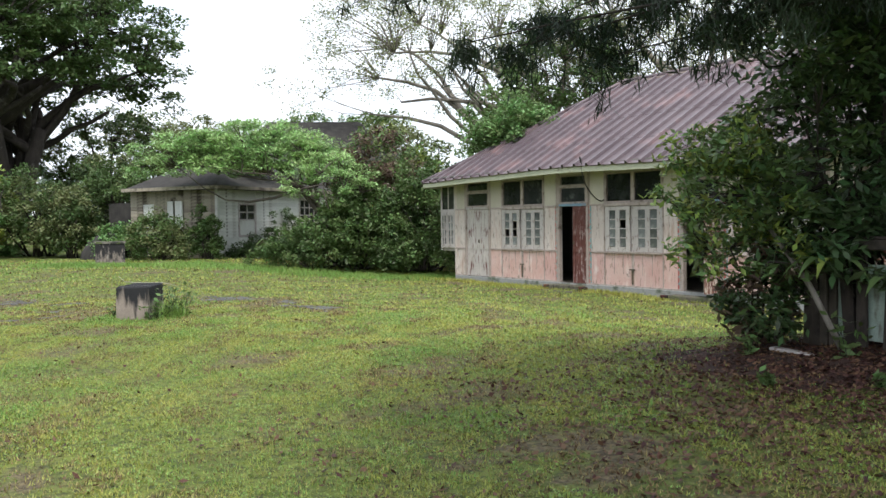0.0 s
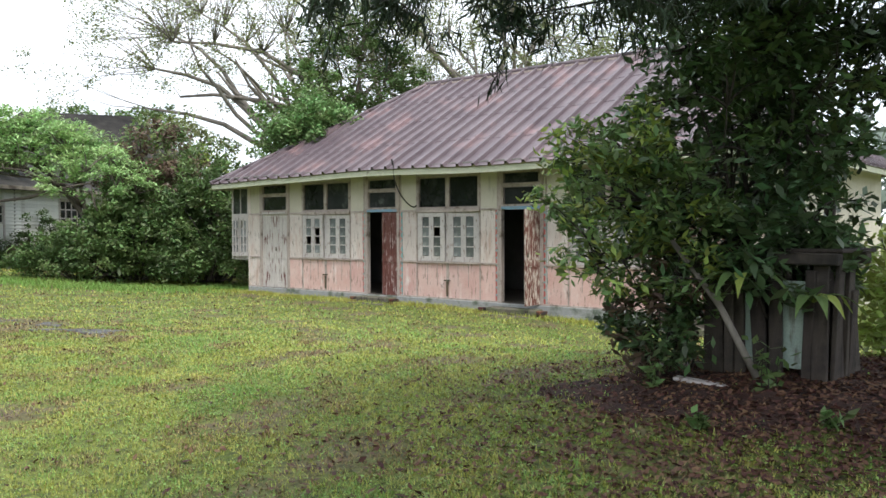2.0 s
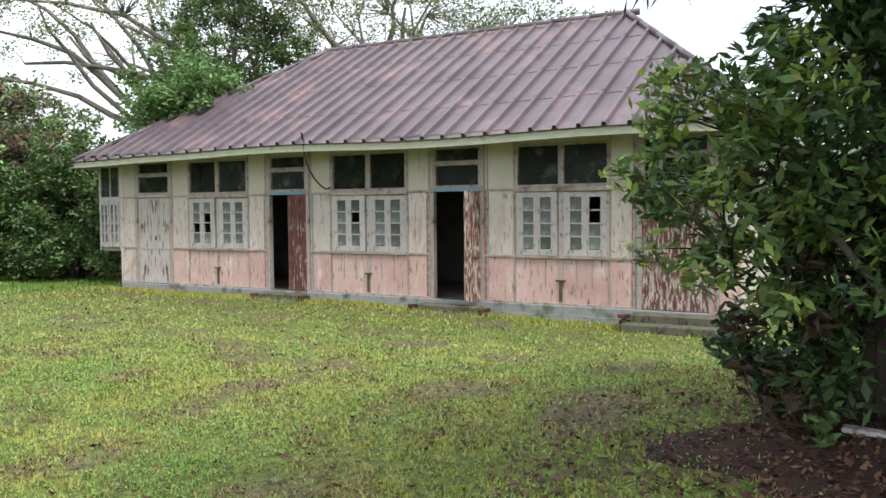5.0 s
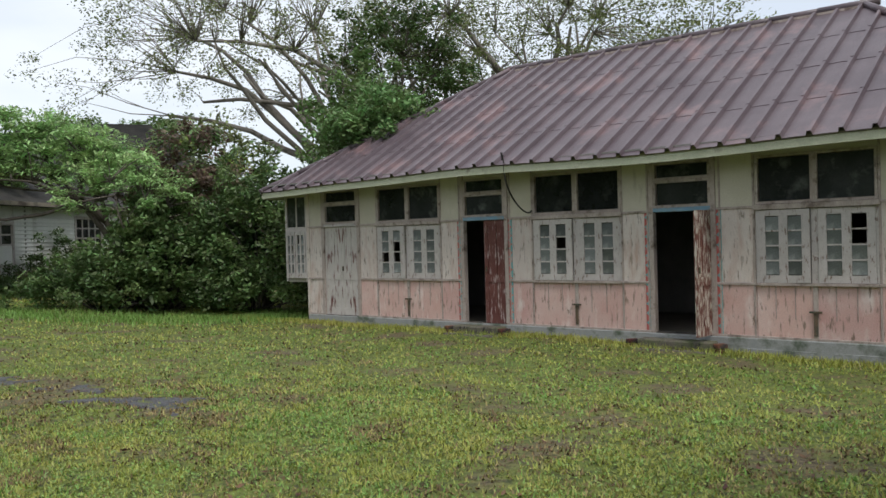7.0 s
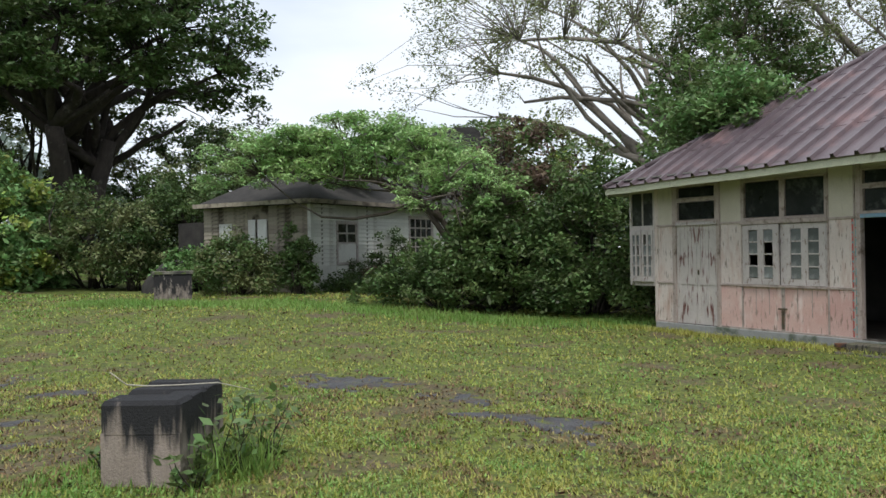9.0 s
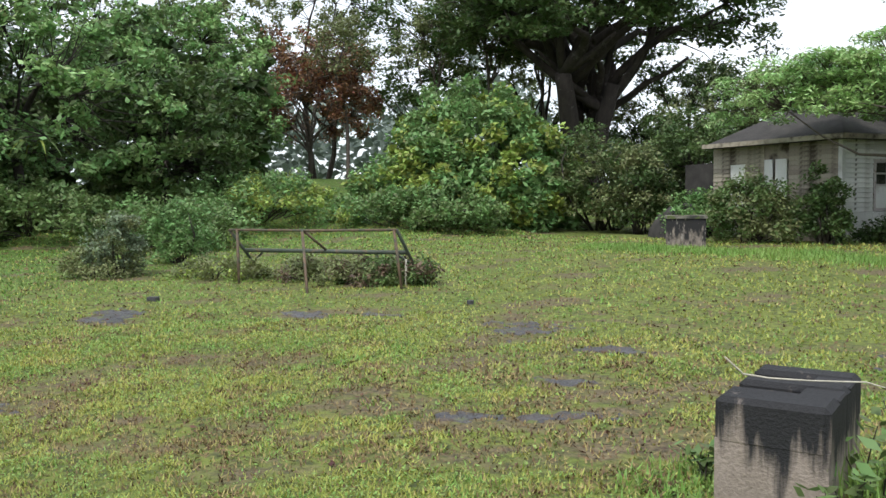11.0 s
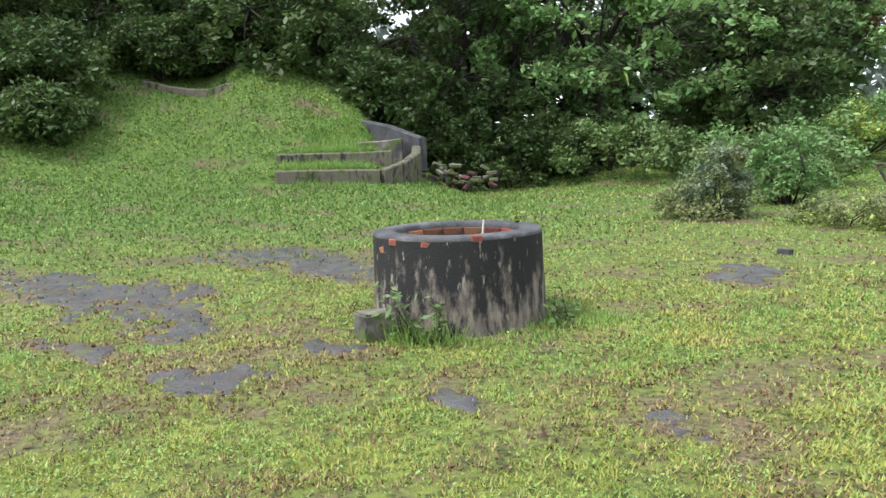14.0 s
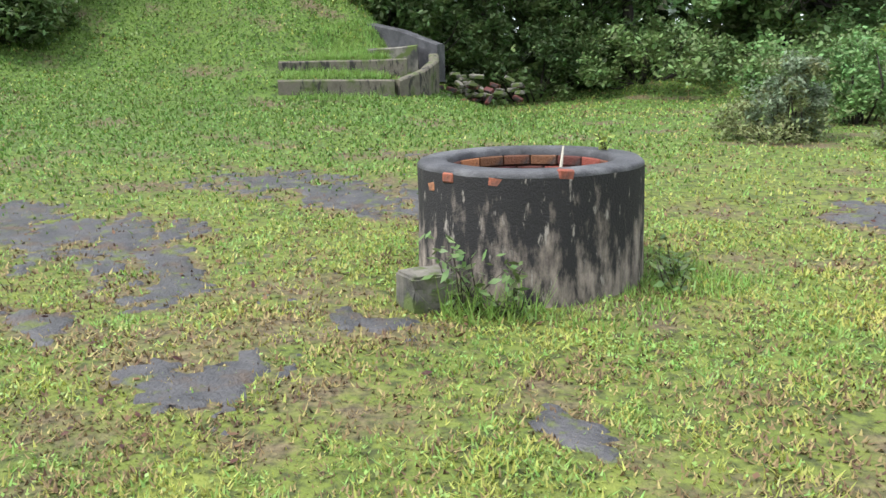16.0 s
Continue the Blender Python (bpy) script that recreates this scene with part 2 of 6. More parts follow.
M_BLACKTOP = mat("algae_blackened_concrete", (0.03, 0.03, 0.034), (0.10, 0.10, 0.108), scale=4, rough=0.6, bump=0.5, fine=60, spot=(0.15, 0.15, 0.155), spot_scale=3, spot_at=0.62)
M_OLDCONC = mat("mossy_old_concrete", (0.15, 0.14, 0.115), (0.27, 0.25, 0.21), scale=3, rough=0.9, bump=0.6, fine=40, spot=(0.05, 0.05, 0.045), spot_scale=2.2, spot_at=0.52,
                spot_stretch=(1, 1, 0.6), spot2=(0.09, 0.12, 0.035), spot2_scale=4, spot2_at=0.54)
M_BRICK = mat("red_clay_brick", (0.30, 0.095, 0.05), (0.42, 0.16, 0.09), scale=9, rough=0.85, bump=0.5, spot=(0.05, 0.04, 0.04), spot_scale=6, spot_at=0.6, random_amount=0.3)
M_RUST = mat("rusty_painted_pipe", (0.10, 0.075, 0.05), (0.17, 0.11, 0.07), scale=8, rough=0.75, bump=0.4, spot=(0.05, 0.06, 0.045), spot_scale=7, spot_at=0.55)
M_PIPE_GREEN = mat("dark_green_pipe", (0.045, 0.065, 0.05), (0.08, 0.09, 0.07), scale=6, rough=0.6, bump=0.3, spot=(0.14, 0.09, 0.05), spot_scale=6, spot_at=0.62)
M_PLANK = mat("grey_rotting_plank", (0.045, 0.036, 0.03), (0.10, 0.08, 0.068), scale=4, rough=0.9, bump=0.6, stretch=(3, 3, 0.4), spot=(0.025, 0.022, 0.02), spot_scale=4,
              spot_at=0.55, random_amount=0.3)
M_MINT = mat("faded_mint_panel", (0.28, 0.36, 0.31), (0.38, 0.45, 0.40), scale=4, rough=0.8, bump=0.3, spot=(0.10, 0.08, 0.06), spot_scale=5, spot_at=0.6, spot_stretch=(3, 3, 0.5))
M_BARK = mat("grey_brown_bark", (0.075, 0.06, 0.048), (0.15, 0.125, 0.105), scale=3, rough=0.95, bump=0.9, fine=22, stretch=(1, 1, 0.35), spot=(0.22, 0.20, 0.17), spot_scale=2, spot_at=0.64)
M_BARK_PALE = mat("pale_grey_bark", (0.20, 0.175, 0.15), (0.30, 0.27, 0.235), scale=3, rough=0.95, bump=0.7, fine=22, stretch=(1, 1, 0.35), spot=(0.11, 0.095, 0.08), spot_scale=2, spot_at=0.6)
M_BARK_DARK = mat("dark_wet_bark", (0.025, 0.02, 0.017), (0.06, 0.048, 0.04), scale=4, rough=0.9, bump=0.9, fine=26, stretch=(1, 1, 0.35), spot=(0.16, 0.145, 0.13), spot_scale=2.5, spot_at=0.68)
M_BOARD = mat("white_weatherboard", (0.70, 0.70, 0.67), (0.80, 0.80, 0.77), scale=2, rough=0.8, bump=0.2, spot=(0.36, 0.34, 0.30), spot_scale=1.6, spot_at=0.64,
              spot2=(0.10, 0.10, 0.08), spot2_scale=3, spot2_at=0.68, random_amount=0.12)
# Grime spots are stains; the darker base paints in the shaded side.
M_BOARD_DIM = mat("shade_darkened_grimy_weatherboard", (0.30, 0.26, 0.20), (0.46, 0.41, 0.34), scale=2, rough=0.9, bump=0.3, spot=(0.08, 0.065, 0.05), spot_scale=2, spot_at=0.55, random_amount=0.15)
M_HROOF = mat("dark_old_shingle_roof", (0.028, 0.026, 0.025), (0.06, 0.055, 0.05), scale=3, rough=0.9, bump=0.6, fine=20)
M_TERRACE = mat("dark_mossy_concrete", (0.09, 0.08, 0.06), (0.22, 0.195, 0.155), scale=3, rough=0.9, bump=0.6, fine=40, spot=(0.06, 0.085, 0.02), spot_scale=3, spot_at=0.55, spot2=(0.03, 0.028, 0.025), spot2_scale=5, spot2_at=0.58, spot2_stretch=(2, 2, 0.6), world_space=True)
M_DOOR_PEEL = mat("heavily_peeled_red_and_white_paint", (0.13, 0.045, 0.035), (0.19, 0.08, 0.06), scale=4, rough=0.75, bump=0.4, spot=(0.50, 0.44, 0.38), spot_scale=8, spot_at=0.52, spot_width=0.05, spot_stretch=(3.4, 3.4, 0.7))
M_TARP = mat("blue_plastic_sheet", (0.02, 0.08, 0.30), (0.03, 0.13, 0.42), scale=5, rough=0.4, bump=0.4, fine=14)
M_WIRE = mat("black_cable", (0.015, 0.013, 0.012), (0.03, 0.026, 0.024), rough=0.6, bump=0.0)
M_STICK = mat("bleached_stick", (0.45, 0.42, 0.34), (0.55, 0.51, 0.42), rough=0.8)

L_MID = leaf_mat("mid_green_leaf", (0.102, 0.177, 0.058), (0.176, 0.253, 0.087))
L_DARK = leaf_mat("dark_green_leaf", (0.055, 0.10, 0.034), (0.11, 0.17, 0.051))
L_GLOSSY = leaf_mat("glossy_dark_leaf", (0.054, 0.103, 0.044), (0.106, 0.166, 0.064), 0.5, 0.38, 0.22)
L_FRESH = leaf_mat("fresh_yellow_green_leaf", (0.241, 0.338, 0.073), (0.371, 0.430, 0.104))
L_BRIGHT = leaf_mat("bright_green_leaf", (0.14, 0.26, 0.09), (0.22, 0.35, 0.125))
L_FERNY = leaf_mat("feathery_light_leaf", (0.279, 0.461, 0.182), (0.418, 0.576, 0.234))
L_OLIVE = leaf_mat("olive_leaf", (0.152, 0.192, 0.080), (0.240, 0.264, 0.112))
L_GREYGREEN = leaf_mat("grey_green_leaf", (0.182, 0.247, 0.156), (0.260, 0.319, 0.195))
L_RED = leaf_mat("rust_red_leaf", (0.26, 0.11, 0.06), (0.34, 0.18, 0.095))
L_MAROON = leaf_mat("dull_maroon_leaf", (0.120, 0.080, 0.064), (0.192, 0.136, 0.088))
L_NEEDLE = leaf_mat("dark_needle", (0.012, 0.028, 0.013), (0.03, 0.05, 0.022), 0.4, 0.55, 0.1)
# Distance haze is painted in: leaves paled to grey-green.
L_HAZE_TINTED = leaf_mat("haze_tinted_far_foliage", (0.17, 0.22, 0.18), (0.25, 0.30, 0.26), 0.2, 0.8, 0.2)
L_THIN = leaf_mat("thin_pale_leaf", (0.192, 0.224, 0.096), (0.272, 0.304, 0.136))


def zigzag_mat():
    """Blue-grey door trim with a row of faded red triangles."""
    m = bpy.data.materials.new("zigzag_trim_paint")
    m.use_nodes = True
    n, l = m.node_tree.nodes, m.node_tree.links
    tc = n.new("ShaderNodeTexCoord")
    sep = n.new("ShaderNodeSeparateXYZ")
    l.new(tc.outputs["Object"], sep.inputs[0])
    pp = n.new("ShaderNodeMath")
    pp.operation = "PINGPONG"
    pp.inputs[1].default_value = 0.08
    l.new(sep.outputs["Z"], pp.inputs[0])
    gt = n.new("ShaderNodeMath")
    gt.operation = "GREATER_THAN"
    l.new(pp.outputs[0], gt.inputs[0])
    l.new(sep.outputs["X"], gt.inputs[1])
    mx = n.new("ShaderNodeMix")
    mx.data_type = "RGBA"
    mx.inputs[6].default_value = (0.13, 0.33, 0.33, 1)
    mx.inputs[7].default_value = (0.42, 0.10, 0.09, 1)
    l.new(gt.outputs[0], mx.inputs[0])
    nz = n.new("ShaderNodeTexNoise")
    nz.inputs["Scale"].default_value = 7
    nz.inputs["Detail"].default_value = 8
    l.new(tc.outputs["Object"], nz.inputs["Vector"])
    rg = n.new("ShaderNodeMapRange")
    rg.inputs[1].default_value, rg.inputs[2].default_value = 0.55, 0.68
    l.new(nz.outputs["Fac"], rg.inputs[0])
    m2 = n.new("ShaderNodeMix")
    m2.data_type = "RGBA"
    m2.inputs[7].default_value = (0.36, 0.33, 0.31, 1)
    l.new(rg.outputs[0], m2.inputs[0])
    l.new(mx.outputs[2], m2.inputs[6])
    p = n["Principled BSDF"]
    l.new(m2.outputs[2], p.inputs["Base Color"])
    p.inputs["Roughness"].default_value = 0.8
    return m


M_ZIGZAG = zigzag_mat()

# ---- helpers of this scene ----


def mesh_from(name, verts, faces, material, smooth=False):
    me = bpy.data.meshes.new(name)
    me.from_pydata([tuple(v) for v in verts], [], faces)
    me.materials.append(material)
    if smooth:
        me.polygons.foreach_set("use_smooth", [True] * len(me.polygons))
    me.update()
    return me


def mesh_arrays(name, verts, faces, material):
    """A mesh from numpy arrays whose faces all have the same number of corners."""
    me = bpy.data.meshes.new(name)
    k = faces.shape[1]
    me.vertices.add(len(verts))
    me.vertices.foreach_set("co", np.ascontiguousarray(verts, dtype=np.float32).ravel())
    me.loops.add(faces.size)
    me.loops.foreach_set("vertex_index", np.ascontiguousarray(faces, dtype=np.int32).ravel())
    me.polygons.add(len(faces))
    me.polygons.foreach_set("loop_start", np.arange(0, faces.size, k, dtype=np.int32))
    me.materials.append(material)
    me.update(calc_edges=True)
    return me


def part(name, bm, material, parent, label="", smooth=False):
    me = bpy.data.meshes.new(name)
    bm.to_mesh(me)
    bm.free()
    me.materials.append(material)
    if smooth:
        me.polygons.foreach_set("use_smooth", [True] * len(me.polygons))
    ob = new(name, me)
    ob.parent = parent
    return tagged(ob, label)


def piece(name, me, parent, label="", m=None):
    ob = new(name, me)
    ob.parent = parent
    if m is not None:
        ob.matrix_basis = m
    return tagged(ob, label)


def thing(name, m, label, category, group="", kind=""):
    ob = new(name)
    ob.empty_display_size = 0.2
    ob.matrix_basis = m
    return tagged(ob, label, category, group, kind)


def add_box(bm, x0, x1, y0, y1, z0, z1, bevel=0.0, m=None):
    vs = [bm.verts.new((x, y, z)) for z in (z0, z1) for y in (y0, y1) for x in (x0, x1)]
    fs = [bm.faces.new([vs[i] for i in q]) for q in ((0, 2, 3, 1), (4, 5, 7, 6), (0, 1, 5, 4), (2, 6, 7, 3), (0, 4, 6, 2), (1, 3, 7, 5))]
    if bevel:
        es = list({e for f in fs for e in f.edges})
        made = bmesh.ops.bevel(bm, geom=es, offset=bevel, segments=1, affect="EDGES")
        vs = list({v for f in made["faces"] for v in f.verts} | {v for v in vs if v.is_valid})
    if m is not None:
        bmesh.ops.transform(bm, matrix=m, verts=[v for v in vs if v.is_valid])


def box_bm(*a, bevel=0.0, m=None):
    bm = bmesh.new()
    add_box(bm, *a, bevel=bevel, m=m)
    return bm


def frame_bm(x0, x1, z0, z1, w, y0, y1):
    """An upright rectangular frame whose members are w wide."""
    bm = bmesh.new()
    add_box(bm, x0, x0 + w, y0, y1, z0, z1)
    add_box(bm, x1 - w, x1, y0, y1, z0, z1)
    add_box(bm, x0 + w, x1 - w, y0, y1, z0, z0 + w)
    add_box(bm, x0 + w, x1 - w, y0, y1, z1 - w, z1)
    return bm


class Tubes:
    """Tapered tubes along lines, gathered into one mesh."""

    def __init__(self, sides=6):
        self.v, self.f, self.sides = [], [], sides

    def add(self, pts, radii):
        k = self.sides
        pts = [Vector(p) for p in pts]
        ref = Vector((0.31, 0.17, 0.93)).normalized()
        base = len(self.v)
        for i, p in enumerate(pts):
            d = (pts[min(i + 1, len(pts) - 1)] - pts[max(i - 1, 0)]).normalized()
            a = d.cross(ref)
            if a.length < 0.05:
                a = d.cross(Vector((1, 0, 0)))
            a.normalize()
            b = d.cross(a)
            for j in range(k):
                w = 2 * math.pi * j / k
                self.v.append(p + (a * math.cos(w) + b * math.sin(w)) * radii[i])
        for i in range(len(pts) - 1):
            for j in range(k):
                q = base + i * k
                self.f.append((q + j, q + (j + 1) % k, q + k + (j + 1) % k, q + k + j))
        self.f.append(tuple(base + j for j in range(k))[::-1])
        self.f.append(tuple(base + (len(pts) - 1) * k + j for j in range(k)))

    def mesh(self, name, material):
        return mesh_from(name, self.v, self.f, material, smooth=True)


def bent(a, b, rng, wobble=0.12, steps=4, sag=0.0):
    a, b = Vector(a), Vector(b)
    n = (b - a).length
    out = []
    off = Vector(rng.normal(0, wobble * n * 0.5, 3))
    for i in range(steps + 1):
        u = i / steps
        p = a.lerp(b, u) + off * math.sin(math.pi * u) + Vector(rng.normal(0, wobble * n * 0.08, 3)) * (0 < i < steps)
        p.z += sag * n * math.sin(math.pi * u)
        out.append(p)
    return out


def leaves_mesh(name, centres, size, material, rng, aspect=2.2, up=0.5, droop=0.0, spread=0.35):
    """Folded four-cornered leaves round the given centres."""
    c = np.asarray(centres, dtype=np.float64)
    n = len(c)
    nrm = rng.normal(0, 1, (n, 3))
    nrm[:, 2] = np.abs(nrm[:, 2]) * (1 + up) + up
    nrm /= np.linalg.norm(nrm, axis=1)[:, None]
    d = rng.normal(0, 1, (n, 3))
    d[:, 2] -= droop
    d -= nrm * np.sum(d * nrm, axis=1)[:, None]
    d /= np.linalg.norm(d, axis=1)[:, None] + 1e-9
    s = np.cross(nrm, d)
    ln = (size * rng.uniform(1 - spread, 1 + spread, n))[:, None]
    w = ln / aspect
    v = np.empty((n, 4, 3))
    v[:, 0] = c - d * ln * 0.5
    v[:, 1] = c + s * w * 0.5 - nrm * w * 0.15 + d * ln * 0.05
    v[:, 2] = c + d * ln * 0.5 - nrm * ln * 0.12
    v[:, 3] = c - s * w * 0.5 - nrm * w * 0.15 + d * ln * 0.05
    return mesh_arrays(name, v.reshape(-1, 3), np.arange(n * 4, dtype=np.int32).reshape(-1, 4), material)


def clump_points(tips, per, radius, rng, flat=0.7):
    t = np.repeat(np.asarray([tuple(p) for p in tips]), per, axis=0)
    o = rng.normal(0, 1, t.shape)
    o /= np.linalg.norm(o, axis=1)[:, None]
    o *= (rng.uniform(0, 1, len(t)) ** 0.45)[:, None] * radius * np.repeat(rng.uniform(0.6, 1.3, len(tips)), per)[:, None]
    o[:, 2] *= flat
    return t + o


def crown_tips(centre, radii, n, rng, shell=0.55, low=-0.7, lumps=7):
    """Points in an uneven, lumpy crown, most of them near its outside."""
    c, r = np.array(centre), np.array(radii)
    bumps = rng.normal(0, 1, (lumps, 3))
    bumps /= np.linalg.norm(bumps, axis=1)[:, None]
    size = rng.uniform(-0.22, 0.28, lumps)
    out = []
    while len(out) < n:
        d = rng.normal(0, 1, 3)
        d /= np.linalg.norm(d)
        if d[2] < low:
            continue
        k = 1 + sum(a * max(0, float(b @ d) - 0.55) / 0.45 for a, b in zip(size, bumps))
        out.append(c + d * r * k * (shell + (1 - shell) * rng.uniform() ** 0.6))
    return out


def tree(name, label, category, base, fork, centre, radii, n_tips, per, clump, leaf, bark, leaf_material, seed, trunk_r=0.25, trunks=1, limbs=7,
         shell=0.5, low=-0.6, flat=0.7, aspect=2.0, droop=0.0, twig_r=0.012, up=0.5, group="", sides=6, extra=None, fork_spread=0.12):
    """A trunk with limbs and twigs that reach the crown's tips, and a crown of many small leaves."""
    rng = np.random.default_rng(seed)
    base = Vector(base)
    ob = thing(name, Matrix.Translation(base), label, category, group)
    wood = Tubes(sides)
    tips = crown_tips(Vector(centre) - base, radii, n_tips, rng, shell, low)
    cz = Vector(centre) - base
    starts = []
    for i in range(trunks):
        foot = Vector((rng.normal(0, trunk_r * 1.2), rng.normal(0, trunk_r * 1.2), -0.15)) if trunks > 1 else Vector((0, 0, -0.15))
        top = Vector((cz.x * 0.5 + rng.normal(0, fork_spread * fork), cz.y * 0.5 + rng.normal(0, fork_spread * fork), fork * rng.uniform(0.85, 1.1)))
        line = bent(foot, top, rng, 0.06, 5)
        wood.add(line, [trunk_r * (1.35 if j == 0 else 1.0 - 0.07 * j) for j in range(6)])
        starts.append((line[-1], line[-2]))
    ends = []
    for i in range(limbs):
        s = starts[i % len(starts)][i % 2 if limbs > 3 else 0]
        goal = Vector(tips[(i * 37) % len(tips)])
        mid = s.lerp(goal, 0.75)
        line = bent(s, mid, rng, 0.16, 5, 0.08)
        r0 = trunk_r * rng.uniform(0.35, 0.6)
        wood.add(line, [r0 * (1 - 0.14 * j) for j in range(6)])
        ends.extend(line[2:])
    for tp in tips:
        tp = Vector(tp)
        near = min(ends, key=lambda e: (e - tp).length)
        wood.add(bent(near, tp, rng, 0.18, 3, 0.05), [twig_r * 2.2, twig_r * 1.6, twig_r, twig_r * 0.5])
    piece("trunk", wood.mesh("trunk", bark), ob)
    pts = clump_points(tips, per, clump, rng, flat)
    piece("crown", leaves_mesh("crown", pts, leaf, leaf_material, rng, aspect, up, droop), ob)
    if extra:
        pts2 = clump_points(tips[:: max(1, len(tips) // max(1, int(len(tips) * extra[1])))], per, clump, rng, flat)
        piece("crown", leaves_mesh("crown", pts2, leaf, extra[0], rng, aspect, up, droop), ob, extra[2])
    return ob


def bush(name, label, category, base, radii, n_tips, per, clump, leaf, leaf_material, seed, bark=None, group="", aspect=2.0, shell=0.35, flat=0.8, extra=None, stems=14, up=0.4):
    """A shrub: stems that fan out from the ground under a lumpy crown of leaves."""
    rng = np.random.default_rng(seed)
    ob = thing(name, Matrix.Translation(Vector(base)), label, category, group)
    tips = crown_tips((0, 0, radii[2] * 0.35), (radii[0], radii[1], radii[2] * 0.7), n_tips, rng, shell, -0.45)
    wood = Tubes(5)
    for i in range(stems):
        goal = Vector(tips[(i * 13) % len(tips)])
        foot = Vector((goal.x * 0.25 + rng.normal(0, 0.05), goal.y * 0.25 + rng.normal(0, 0.05), -0.1))
        r = 0.008 + 0.012 * radii[2]
        wood.add(bent(foot, goal, rng, 0.2, 4), [r, r * 0.85, r * 0.7, r * 0.5, r * 0.25])
    tagged(piece("stem", wood.mesh("stem", bark or M_BARK_DARK), ob), kind="stuff")
    pts = clump_points(tips, per, clump, rng, flat)
    pts[:, 2] = np.maximum(pts[:, 2], -0.05)
    if extra:
        k = rng.uniform(0, 1, len(tips)) < extra[1]
        sel = np.repeat(k, per)
        piece("foliage", leaves_mesh("foliage", pts[sel], leaf, extra[0], rng, aspect, up), ob, extra[2])
        pts = pts[~sel]
    piece("foliage", leaves_mesh("foliage", pts, leaf, leaf_material, rng, aspect, up), ob)
    return ob


def sm(a, b, x):
    t = np.clip((np.asarray(x, dtype=float) - a) / (b - a), 0, 1)
    return t * t * (3 - 2 * t)


FACE_O = Vector((0.24, 25.45, 0))
FACE_TURN = math.degrees(math.atan2(-0.812, 0.584))


def height(x, y):
    """The lie of the land."""
    x, y = np.asarray(x, dtype=float), np.asarray(y, dtype=float)
    d = (x - 0.24) * 0.812 + (y - 25.45) * 0.584
    s = (x - 0.24) * 0.584 - (y - 25.45) * 0.812
    h = -0.30 * sm(-9, -1, d) * sm(-7, -1, s) - 0.12 * sm(7, 13, s) * sm(-6, -1, d)
    h = h + 0.40 * np.exp(-((x - 4.7) ** 2 + (y - 7.7) ** 2) / 5.5)
    h = h + 0.10 * np.exp(-((x + 5) ** 2 + (y - 12.3) ** 2) / 8.0)
    h = h - 0.10 * np.exp(-((x + 13) ** 2 + (y - 10.5) ** 2) / 20.0)
    h = h + 0.22 * sm(16, 27, y) * sm(-3, -9, x)
    q = np.clip(-x - 17, 0, 18)
    h = h + (0.0107 * q ** 2 + 0.8 * sm(9.5, 14, q)) * (1 - sm(12.6, 15.8, y)) + 0.8 * sm(8, 3, y) * sm(-24, -34, x)
    tw = sm(8.6, 10.0, y) * (1 - sm(12.5, 13.3, y))
    h = h + tw * (0.27 * sm(24.85, 25.15, -x) + 0.2 * sm(25.8, 26.1, -x) + 0.3 * sm(26.6, 27.6, -x))
    h = h + 1.3 * sm(-24, -34, x) * sm(16, 24, y) + 1.0 * sm(24, 34, y) * sm(-17, -26, x)
    h = h + 0.02 * np.sin(x * 1.7 + 0.4) * np.sin(y * 1.3) + 0.012 * np.sin(x * 3.9) * np.cos(y * 4.3 + 1)
    return h


def gz(x, y):
    return float(height(x, y))

# ---- ground ----


def axis(lo, hi, step, far):
    near = np.arange(lo, hi + step / 2, step)
    out = np.array([4, 10, 20, 40, 80, 160, 400, 900, far])
    return np.concatenate([lo - out[::-1], near, hi + out])


def patchy(x, y, sc, seed):
    """A cheap smooth noise between 0 and 1."""
    r = np.random.default_rng(seed)
    out = np.zeros(len(x))
    for i in range(10):
        f = sc * r.uniform(0.5, 2.2)
        t = r.uniform(0, 2 * math.pi)
        out += np.sin(f * (x * math.cos(t) + y * math.sin(t)) + r.uniform(0, 6.3))
    return 0.5 + out / 9.0


def ground_sheet():
    xs, ys = axis(-40, 24, 0.32, 1800.0), axis(-12, 56, 0.32, 1800.0)
    gx, gy = np.meshgrid(xs, ys)
    near = height(np.clip(gx, -40, 24), np.clip(gy, -12, 56))
    v = np.stack([gx, gy, near], -1).reshape(-1, 3)
    nx = len(xs)
    i, j = np.meshgrid(np.arange(nx - 1), np.arange(len(ys) - 1))
    a = (j * nx + i).ravel()
    me = mesh_arrays("ground", v, np.stack([a, a + 1, a + nx + 1, a + nx], 1), M_GROUND)
    me.polygons.foreach_set("use_smooth", [True] * len(me.polygons))
    at = me.attributes.new("wear", "FLOAT", "POINT")
    at.data.foreach_set("value", np.maximum(np.clip(patchy(v[:, 0], v[:, 1], 2.3, 5), 0, 1), 0.95 * sm(2.0, 1.2, patch_near(v[:, 0], v[:, 1]))).astype(np.float32))
    at = me.attributes.new("lush", "FLOAT", "POINT")
    at.data.foreach_set("value", sm(-15, -24, v[:, 0]).astype(np.float32))
    tagged(new("ground", me), "uneven mown lawn, green and yellow with brown patches", "ground", kind="structure")


